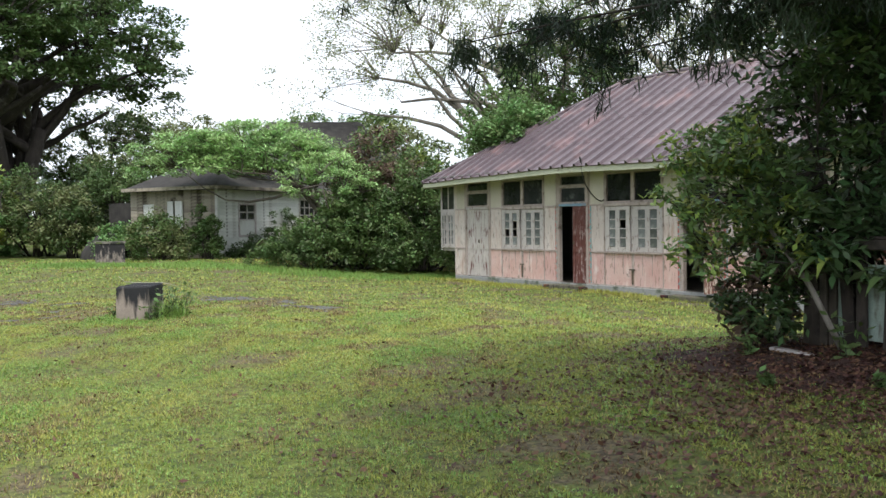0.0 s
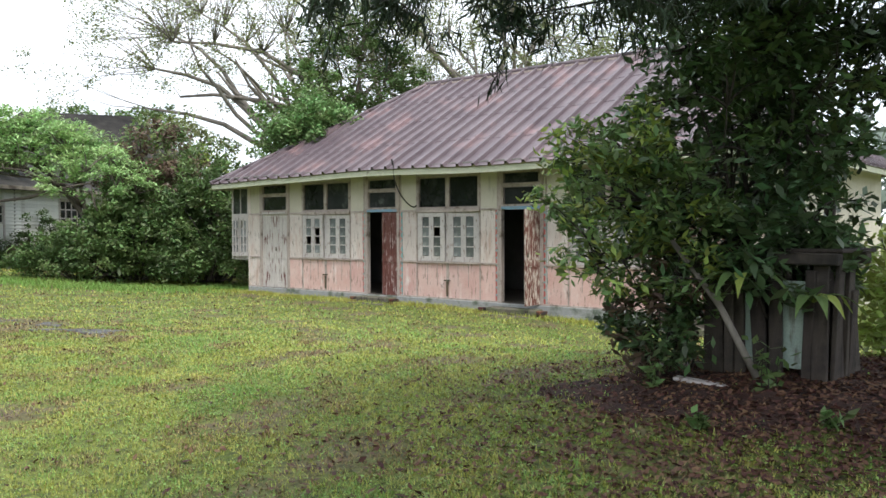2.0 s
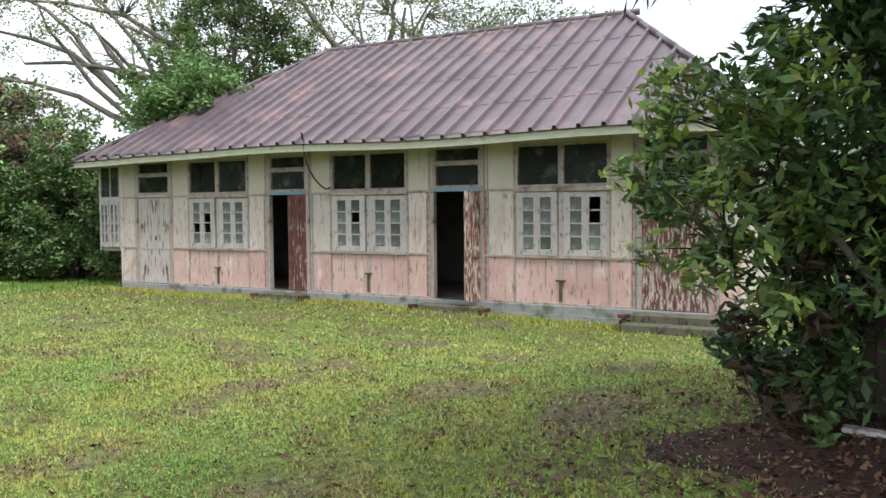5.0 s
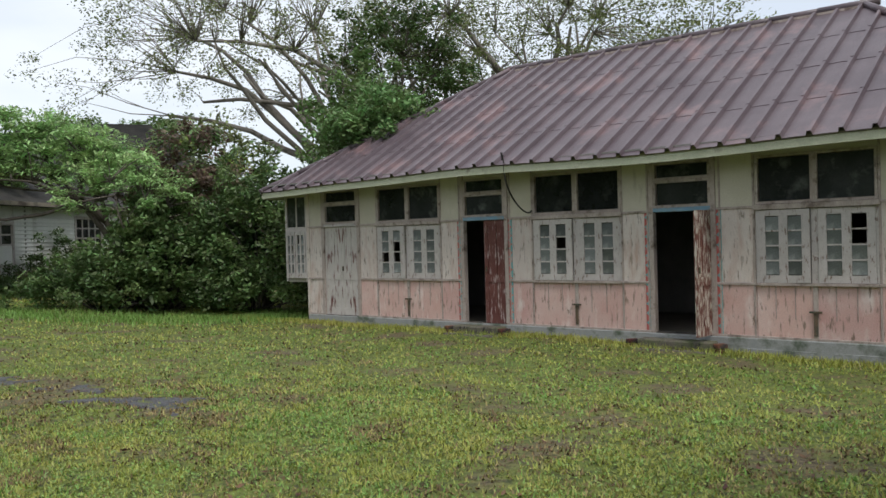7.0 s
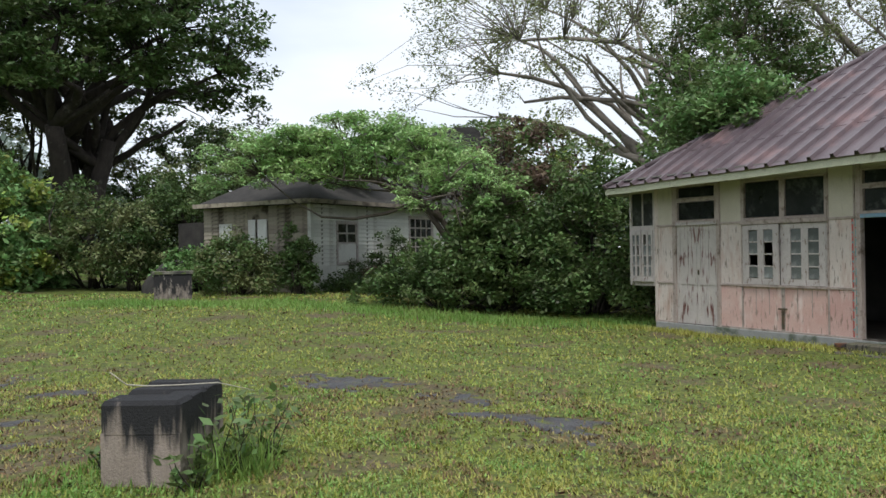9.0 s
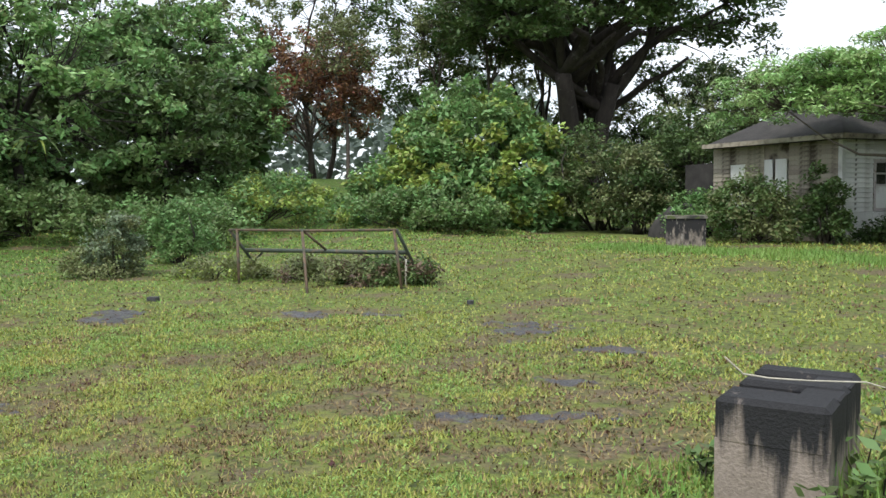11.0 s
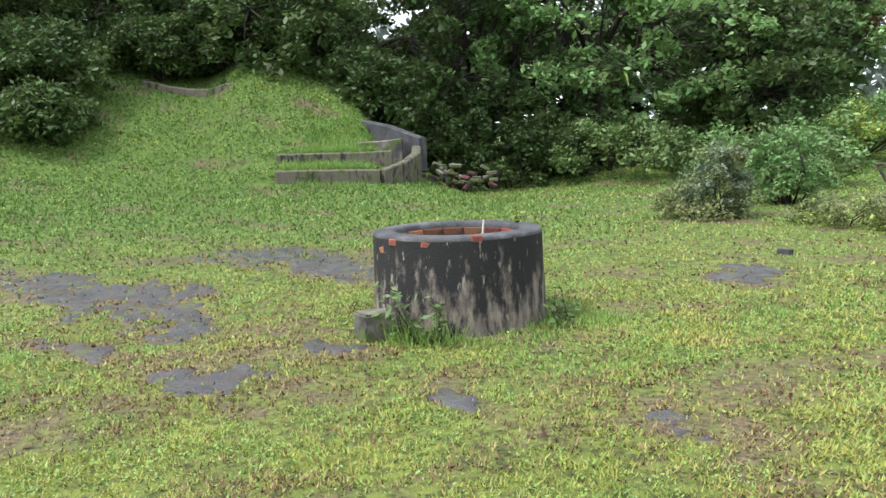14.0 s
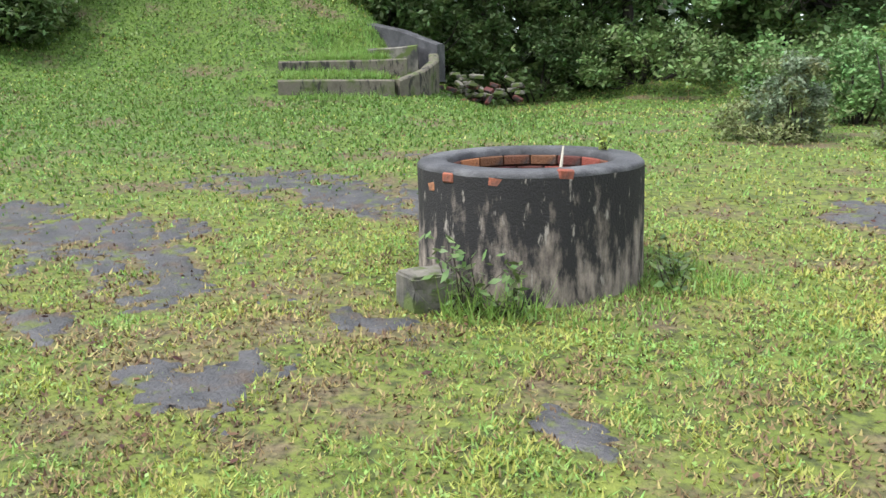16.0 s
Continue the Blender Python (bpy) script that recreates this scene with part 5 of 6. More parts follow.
def pipe_frame():
    ob = thing("pipe_frame", Matrix.Identity(4), "rusty steel pipe frame standing in weeds", "metal frame")
    A, B = Vector((-15.86, 17.76, 0.97)), Vector((-12.54, 18.53, 0.99))
    rear = Vector((-0.30, 0.95, 0)).normalized()
    zA, zB = gz(-16.2, 18.9), gz(-12.9, 19.7)

    def pipe(name, pts, r, m, label=""):
        t = Tubes(8)
        t.add(pts, [r] * len(pts))
        piece(name, t.mesh(name, m), ob, label)

    pipe("top_rail", [A, A.lerp(B, 0.5) + Vector((0, 0, -0.012)), B], 0.022, M_RUST)
    footA, footB = A + rear * 1.15, B + rear * 1.15
    footA.z, footB.z = zA - 0.1, zB - 0.1
    pipe("rear_strut", [A, footA], 0.028, M_PIPE_GREEN)
    pipe("rear_strut", [B, footB], 0.028, M_PIPE_GREEN)
    pipe("lower_rail", [A.lerp(footA, 0.38), B.lerp(footB, 0.38)], 0.036, M_PIPE_GREEN, "dark green thicker pipe")
    pipe("brace", [A.lerp(footA, 0.38).lerp(B.lerp(footB, 0.38), 0.13), A.lerp(footA, 0.62)], 0.02, M_PIPE_GREEN)
    pipe("brace", [B.lerp(footB, 0.38).lerp(A.lerp(footA, 0.38), 0.08), B.lerp(footB, 0.62)], 0.02, M_PIPE_GREEN)
    mid = A.lerp(B, 0.46)
    for top, foot in ((mid, Vector((-13.5, 17.46, gz(-13.5, 17.46) - 0.1))), (B.lerp(A, 0.015), Vector((-12.41, 18.5, gz(-12.4, 18.5) - 0.1))), (A.lerp(B, 0.05), Vector((-15.55, 17.7, gz(-15.5, 17.7) - 0.1)))):
        pipe("front_leg", [top, foot], 0.026, M_RUST)
    pipe("brace", [mid, mid + rear * 0.5 + Vector((0.25, 0, -0.38))], 0.022, M_RUST)
    pipe("spare_leg", [B + rear * 0.35 + Vector((0, 0, -0.5)), B + rear * 0.3 + Vector((0.02, 0, -0.98))], 0.018, M_STICK, "pale bare pipe")


pipe_frame()
bush("weed_clump", "brownish weeds grown through the pipe frame", "weeds", (-14.6, 18.9, gz(-14.6, 18.9)), (1.7, 0.7, 0.38), 60, 90, 0.22, 0.07, L_OLIVE, 91, extra=(L_MAROON, 0.3, "dead brown stems"))
bush("weed_clump", "rank green weeds beside the pipe frame", "weeds", (-13.0, 19.2, gz(-13, 19.2)), (0.9, 0.6, 0.42), 40, 80, 0.2, 0.08, L_MID, 92, extra=(L_MAROON, 0.3, "dead brown stems"))
bush("weed_clump", "low olive weeds beside the pipe frame", "weeds", (-16.9, 18.2, gz(-16.9, 18.2)), (1.3, 0.7, 0.40), 50, 80, 0.22, 0.07, L_OLIVE, 93, extra=(L_FRESH, 0.25, "fresh shoots"))
bush("shrub", "pale grey-green flowering shrub on the lawn", "shrub", (-19.0, 17.4, gz(-19, 17.4)), (0.58, 0.55, 1.25), 60, 90, 0.17, 0.075, L_GREYGREEN, 94, extra=(L_OLIVE, 0.35, "olive lower leaves"))
bush("shrub", "dark olive shrub skirt on the lawn", "shrub", (-19.3, 17.2, gz(-19.3, 17.2)), (0.95, 0.7, 0.42), 45, 70, 0.2, 0.07, L_OLIVE, 95)
bush("shrub", "grey-green leafy shrub behind the lawn", "shrub", (-20.4, 19.8, gz(-20.4, 19.8)), (0.75, 0.7, 1.6), 60, 90, 0.24, 0.10, L_BRIGHT, 96)
boulder("stone", -14.9, 15.6, 0.16, 0.12, 0.12, 30, M_BLACKTOP, "small dark stone on the lawn", "stone")
boulder("stone", -10.6, 17.9, 0.08, 0.07, 0.11, 10, M_BLACKTOP, "small dark stone on the lawn", "stone")

# ---- terrace walls on the slope ----


def wall_run(name, pts, thick, z0s, z1s, material, label, category="wall"):
    """An upright wall along a line, with its own bottoms and tops."""
    pts = [Vector((p[0], p[1], 0)) for p in pts]
    verts, faces = [], []
    for i, p in enumerate(pts):
        d = (pts[min(i + 1, len(pts) - 1)] - pts[max(i - 1, 0)]).normalized()
        n = Vector((-d.y, d.x, 0)) * thick / 2
        verts += [tuple(p + n + Vector((0, 0, z0s[i]))), tuple(p - n + Vector((0, 0, z0s[i]))), tuple(p - n + Vector((0, 0, z1s[i] - 0.03))), tuple(p - n * 0.7 + Vector((0, 0, z1s[i]))),
                  tuple(p + n * 0.7 + Vector((0, 0, z1s[i]))), tuple(p + n + Vector((0, 0, z1s[i] - 0.03)))]
    for i in range(len(pts) - 1):
        a = 6 * i
        for j in range(6):
            faces.append((a + j, a + (j + 1) % 6, a + 6 + (j + 1) % 6, a + 6 + j))
    faces += [tuple(range(6))[::-1], tuple(6 * (len(pts) - 1) + j for j in range(6))]
    return tagged(new(name, mesh_from(name, verts, faces, material)), label, category, "terrace walls on the slope")


wall_run("terrace_wall", [(-24.9, 10.2), (-24.8, 11.0), (-24.7, 11.8), (-24.6, 12.45)], 0.25, [0.4] * 4, [0.98, 0.97, 0.95, 0.93], M_TERRACE, "low mossy concrete retaining wall")
wall_run("terrace_wall", [(-25.9, 10.3), (-25.8, 11.2), (-25.6, 12.2), (-25.4, 12.9)], 0.25, [0.6] * 4, [1.33, 1.33, 1.32, 1.34], M_TERRACE, "low mossy concrete retaining wall")
wall_run("terrace_wall", [(-26.6, 12.3), (-26.4, 13.0), (-26.3, 13.35)], 0.3, [0.9] * 3, [1.55, 1.58, 1.62], M_OLDCONC, "pale concrete step end")
wall_run("terrace_wall", [(-24.6, 12.5), (-24.9, 13.1), (-25.5, 13.5), (-26.3, 13.7)], 0.22, [0.3, 0.4, 0.6, 0.8], [0.92, 1.10, 1.28, 1.42], M_TERRACE, "curved concrete end wall")
wall_run("terrace_wall", [(-28.5, 12.0), (-27.8, 12.6), (-27.0, 13.2), (-26.4, 13.9)], 0.38, [0.8] * 4, [2.28, 2.15, 1.95, 1.62], M_BLACKTOP, "dark tilted coping along the slope")
TOP_LINE = [(-32.5 + 3.8 * k / 9, 7.0 + 4.8 * (k / 9) ** 0.85) for k in range(10)]
wall_run("terrace_wall", TOP_LINE, 0.3, [1.0] * 10, [min(4.02 - 1.5 * k / 9, gz(*p) + 0.16) for k, p in enumerate(TOP_LINE)], M_TERRACE, "long mossy wall along the top of the slope")
RUIN = thing("brick_heap", pose(-26.3, 14.4, gz(-26.3, 14.4)), "collapsed red-brown brick and rubble heap", "rubble")
_r = np.random.default_rng(8)
for i in range(46):
    lvl = i % 6
    b = part("brick", box_bm(-0.12, 0.12, -0.06, 0.06, -0.04, 0.04, bevel=0.01), M_BRICK_DARK if i % 3 == 0 else M_OLDCONC, RUIN)
    b.matrix_basis = pose(_r.normal(0.15, 0.45), _r.normal(0.2, 0.5), 0.02 + lvl * 0.11 * _r.uniform(0.7, 1), _r.normal(0, 14), _r.normal(0, 14), _r.uniform(0, 180))
weeds("rank_grass", -25.3, 11.4, 1.1, 4000, 0.16, 83, "grass on the terrace")
weeds("rank_grass", -26.6, 12.2, 1.2, 4500, 0.16, 84, "grass on the terrace")

# ---- plank pen under the near tree ----
SA, SB = Vector((3.40, 7.86, 0)), Vector((3.86, 6.92, 0))
S_DIR = (SB - SA).normalized()
PEN = thing("plank_pen", Matrix.Translation((SA.x, SA.y, gz(SA.x, SA.y))) @ pose(0, 0, 0, 0, 0, math.degrees(math.atan2(S_DIR.y, S_DIR.x))), "rotting grey plank pen under the tree", "pen")
PEN_W = (SB - SA).length
_r = np.random.default_rng(12)
x = 0.0
while x < PEN_W - 0.02:
    w = _r.uniform(0.08, 0.13)
    if not 0.30 < x < 0.42 and not 0.62 < x < 0.80:
        p = part("plank", box_bm(0, w - 0.012, -0.018, 0.018, -0.12, _r.uniform(0.72, 1.0), bevel=0.005), M_PLANK, PEN)
        p.matrix_basis = pose(x, _r.normal(0, 0.012), 0, _r.normal(0, 2), _r.normal(0, 2), _r.normal(0, 4))
    x += w
for i in range(9):
    p = part("plank", box_bm(0, 0.10, -0.018, 0.018, -0.12, _r.uniform(0.7, 1.0), bevel=0.005), M_PLANK, PEN)
    p.matrix_basis = pose(PEN_W, 0.04 + i * 0.05, 0, _r.normal(0, 3), _r.normal(0, 3), 90)
    p = part("plank", box_bm(0, 0.10, -0.018, 0.018, -0.12, _r.uniform(0.7, 1.0), bevel=0.005), M_PLANK, PEN)
    p.matrix_basis = pose(0.02, 0.04 + i * 0.05, 0, _r.normal(0, 3), _r.normal(0, 3), 90)
    p = part("plank", box_bm(0, 0.12, -0.018, 0.018, -0.12, _r.uniform(0.7, 1.0), bevel=0.005), M_PLANK, PEN)
    p.matrix_basis = pose(i * 0.11, 0.52, 0, _r.normal(0, 3), _r.normal(0, 3), 0)
part("panel", box_bm(0.27, 0.45, 0.03, 0.05, 0.12, 0.86, bevel=0.004), M_MINT, PEN, "faded mint-green board")
part("panel", box_bm(0.66, 0.86, 0.03, 0.05, 0.12, 0.80, bevel=0.004), M_MINT, PEN, "faded mint-green board")
part("top_beam", box_bm(-0.05, PEN_W + 0.08, -0.05, 0.05, 0.93, 1.02, bevel=0.01), M_PLANK, PEN)
part("top_beam", box_bm(-0.05, PEN_W + 0.08, 0.46, 0.56, 0.93, 1.02, bevel=0.01), M_PLANK, PEN)
part("lid", box_bm(-0.08, PEN_W + 0.1, -0.02, 0.6, 1.02, 1.05, bevel=0.008), M_PLANK, PEN, "warped board lid")
stick("log", [(3.05, 7.80, gz(3.05, 7.8) + 1.15), (3.28, 7.45, gz(3.2, 7.4) + 0.62), (3.46, 7.22, gz(3.4, 7.2) + 0.05)], [0.022, 0.028, 0.03], M_BARK_PALE, "pale fallen branch leaning on the pen", "log")


def ground_plank():
    a, b = Vector((3.02, 7.66, 0)), Vector((3.34, 7.16, 0))
    d = (b - a)
    ob = part("board", box_bm(0, d.length, -0.05, 0.05, 0.0, 0.03, bevel=0.006), M_SASH, None)
    ob.matrix_basis = Matrix.Translation((a.x, a.y, gz(a.x, a.y) + 0.015)) @ pose(0, 0, 0, 0, 3, math.degrees(math.atan2(d.y, d.x)))
    tagged(ob, "peeling pale board lying on leaf mould", "board")


ground_plank()

# ---- white weatherboard house ----
H2 = thing("weatherboard_house", pose(-9.04, 32.13, 0, 0, 0, 64.5), "derelict white weatherboard house overgrown with creepers", "house")
HB, HT = 0.15, 2.95
_r = np.random.default_rng(14)
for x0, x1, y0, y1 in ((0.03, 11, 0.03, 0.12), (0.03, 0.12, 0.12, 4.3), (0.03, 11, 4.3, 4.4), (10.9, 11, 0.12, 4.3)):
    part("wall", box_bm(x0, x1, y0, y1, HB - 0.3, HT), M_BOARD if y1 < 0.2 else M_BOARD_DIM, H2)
for i in range(15):
    z = 1.0 + i * 0.13
    for a, b in ((0.0, 1.22), (2.34, 5.36), (7.0, 11.0)):
        p = part("weatherboard", box_bm(0, b - a, -0.012, 0.012, 0, 0.15, bevel=0.003), M_BOARD, H2)
        p.matrix_basis = pose(a, -0.012, z, -11, 0, 0)
    # Side boards take the darker colour that holds the shade of this face.
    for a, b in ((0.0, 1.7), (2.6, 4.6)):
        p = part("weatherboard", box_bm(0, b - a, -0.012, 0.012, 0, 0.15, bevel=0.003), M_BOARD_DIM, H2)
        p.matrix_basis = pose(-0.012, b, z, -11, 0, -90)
for a, b in ((0.0, 1.2), (1.22, 2.3), (2.34, 3.6), (3.65, 5.3), (5.35, 7.0), (7.05, 9.0)):
    part("lower_panel", box_bm(a, b, -0.02, 0.02, HB + 0.05, 0.98, bevel=0.006), M_BOARD, H2, "flaking white lower panel")
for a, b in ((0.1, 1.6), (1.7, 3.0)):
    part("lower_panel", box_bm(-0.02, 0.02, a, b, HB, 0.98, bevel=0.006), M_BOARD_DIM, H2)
part("corner_board", box_bm(-0.04, 0.08, -0.04, 0.08, HB - 0.2, HT), M_BOARD, H2)


def h2_window(name, x0, x1, z0, z1, nx, nz, solid):
    w = part(name, frame_bm(x0, x1, z0, z1, 0.08, -0.04, 0.05), M_SASH, H2, "white-framed window with dark panes")
    zs = z0 + 0.08 + (z1 - z0 - 0.16) * solid
    if solid:
        part("blind_panel", box_bm(x0 + 0.08, x1 - 0.08, 0.0, 0.02, z0 + 0.08, zs), M_BOARD, w)
    cw, ch = (x1 - x0 - 0.16) / nx, (z1 - 0.08 - zs) / nz
    for i in range(nx):
        for j in range(nz):
            part("pane", box_bm(x0 + 0.08 + i * cw + 0.03, x0 + 0.08 + (i + 1) * cw - 0.03, 0.01, 0.018, zs + j * ch + 0.025, zs + (j + 1) * ch - 0.025), M_DARKGLASS, w)
    bm = bmesh.new()
    for i in range(nx + 1):
        add_box(bm, x0 + 0.08 + i * cw - 0.03, x0 + 0.08 + i * cw + 0.03, -0.01, 0.03, zs, z1 - 0.08)
    for j in range(nz + 1):
        add_box(bm, x0 + 0.08, x1 - 0.08, -0.008, 0.028, zs + j * ch - 0.025, zs + j * ch + 0.025)
    part("glazing_bar", bm, M_SASH, w)


h2_window("window", 1.22, 2.34, 1.02, 2.42, 2, 2, 0.5)
h2_window("window", 5.36, 7.0, 1.15, 2.68, 4, 4, 0.0)
part("shutter", box_bm(-0.05, -0.01, 1.75, 2.15, 1.2, 2.5, bevel=0.005), M_BOARD, H2)
part("shutter", box_bm(-0.05, -0.01, 2.25, 2.55, 1.2, 2.5, bevel=0.005), M_BOARD, H2)
part("door", box_bm(-0.05, -0.01, 3.3, 3.85, 0.3, 2.4, bevel=0.005), M_BOARD, H2, "pale door leaf")
RO = part("roof", box_bm(-0.4, 11.3, -0.35, 4.5, HT - 0.03, HT + 0.04), M_HROOF, H2, "dark shingled hipped roof")
piece("roof_slope", mesh_from("roof_slope", [(-0.45, -0.4, 3.0), (11.4, -0.4, 3.0), (11.4, 6.2, 3.0), (-0.45, 4.6, 3.0), (2.6, 2.3, 4.6), (8.2, 2.5, 4.6)],
                              [(0, 1, 5, 4), (1, 2, 5), (2, 3, 4, 5), (3, 0, 4), (0, 3, 2, 1)], M_HROOF), RO)
part("fascia", box_bm(-0.45, 11.4, -0.44, -0.40, 2.92, 3.05), M_BOARD_DIM, RO)
part("fascia", box_bm(-0.49, -0.45, -0.40, 4.6, 2.92, 3.05), M_BOARD_DIM, RO)
part("lean_to_wall", box_bm(0.3, 3.0, 4.45, 6.2, HB - 0.3, 2.5), M_HROOF, H2, "dark rotten lean-to boards")
# A thatched heap and an upper roof further off.
FAR = thing("far_house", pose(-7.9, 46.0, 0.3, 0, 0, 6), "far grey-roofed house showing above the bushes", "house")
part("wall", box_bm(-4, 5, -2.5, 2.5, 0, 4.4), M_BOARD_DIM, FAR)
piece("roof", mesh_from("roof", [(-4.6, -3, 4.3), (5.6, -3, 4.3), (5.6, 3, 4.3), (-4.6, 3, 4.3), (-2, 0, 6.9), (3, 0, 6.9)], [(0, 1, 5, 4), (1, 2, 5), (2, 3, 4, 5), (3, 0, 4), (0, 3, 2, 1)], M_HROOF), FAR)
DOME = tagged(part("mound", ring_bm([(1.9, -0.3), (1.8, 0.25), (1.35, 0.7), (0.7, 1.0), (0.02, 1.1)], segs=28, wobble=0.02, seed=9), M_HROOF, None, smooth=True), "low dark dome of old thatch", "mound")
DOME.matrix_basis = pose(-13.9, 33.6, gz(-13.9, 33.6)) @ Matrix.Diagonal((0.62, 0.62, 0.95, 1))

# ---- trees and shrubs ----


tree("broadleaf_tree", "dense dark glossy-leaved small tree growing over the pen", "tree", (3.72, 7.72, gz(3.72, 7.72)), 1.6, (3.85, 7.85, 2.75), (1.0, 0.9, 2.3), 260, 38, 0.24, 0.12,
     M_BARK_DARK, L_GLOSSY, 101, trunk_r=0.028, trunks=6, limbs=16, shell=0.2, low=-0.85, aspect=2.6, droop=0.5, twig_r=0.006, extra=(L_MID, 0.2, "lighter young leaves"))
tree("broadleaf_tree", "leafy small tree with fresh green outer leaves", "tree", (3.95, 8.1, gz(3.95, 8.1)), 1.2, (2.9, 8.2, 1.62), (0.82, 0.8, 1.02), 130, 34, 0.2, 0.10,
     M_BARK_DARK, L_MID, 107, trunk_r=0.022, trunks=4, limbs=12, shell=0.25, low=-0.85, aspect=2.6, droop=0.5, twig_r=0.005, extra=(L_FRESH, 0.3, "fresh yellow-green young leaves"))
tree("broadleaf_tree", "dark glossy-leaved tree behind the pen", "tree", (5.0, 8.5, gz(5, 8.5)), 2.0, (4.75, 8.3, 3.5), (1.1, 1.1, 2.0), 150, 50, 0.28, 0.14,
     M_BARK_DARK, L_GLOSSY, 102, trunk_r=0.07, trunks=3, limbs=12, shell=0.3, low=-0.8, aspect=2.6, droop=0.5, twig_r=0.006)
bush("shrub", "dark drooping undergrowth beside the pen", "shrub", (3.1, 8.05, gz(3.1, 8.05)), (0.42, 0.45, 0.95), 50, 40, 0.17, 0.11, L_GLOSSY, 104, aspect=2.8, extra=(L_MAROON, 0.3, "dull reddish leaves"))
bush("shrub", "dark leafy undergrowth over the pen", "shrub", (3.95, 7.5, gz(3.9, 7.5) + 0.55), (0.75, 0.6, 0.75), 50, 40, 0.2, 0.15, L_GLOSSY, 103, aspect=3.0)
bush("shrub", "bright green shrub beyond the pen", "shrub", (5.9, 8.0, gz(5.9, 8.0)), (0.9, 0.8, 1.15), 80, 50, 0.25, 0.10, L_FRESH, 105, aspect=2.0)
bush("shrub", "bright green shrub beyond the tree", "shrub", (7.6, 9.2, gz(7.6, 9.2)), (1.4, 1.2, 1.5), 70, 50, 0.3, 0.10, L_FRESH, 106, aspect=2.0)
for i, (x, y, r) in enumerate(((3.45, 7.05, 0.26), (2.75, 7.6, 0.16), (4.3, 6.2, 0.15), (2.6, 6.6, 0.10), (3.3, 6.2, 0.09))):
    sprig("weed", x, y, gz(x, y), r, 60, 0.11, 120 + i, "broad-leaved weed in the leaf mould", L_MID)


def fern(x, y, z, n, length, seed, label):
    rng = np.random.default_rng(seed)
    ob = thing("fern", pose(x, y, z), label, "fern")
    for i in range(n):
        a = 2 * math.pi * i / n + rng.normal(0, 0.3)
        verts, faces = [], []
        for j in range(9):
            u = j / 8
            r = length * u
            h = length * (0.9 * u - 1.15 * u * u)
            w = 0.045 * math.sin(math.pi * min(1, 0.12 + u * 0.9)) + 0.002
            cx, cy = r * math.cos(a), r * math.sin(a)
            verts += [(cx - w * math.sin(a), cy + w * math.cos(a), h + 0.008), (cx, cy, h), (cx + w * math.sin(a), cy - w * math.cos(a), h + 0.008)]
        for j in range(8):
            b = 3 * j
            faces += [(b, b + 1, b + 4, b + 3), (b + 1, b + 2, b + 5, b + 4)]
        piece("frond", mesh_from("frond", verts, faces, L_MID if i % 3 else L_FRESH), ob)
    return ob


fern(3.42, 7.35, gz(3.4, 7.3) + 0.78, 9, 0.42, 1, "fern with arching fronds growing on the pen")
fern(3.75, 6.95, gz(3.7, 6.9) + 0.62, 8, 0.36, 2, "fern with arching fronds growing on the pen")


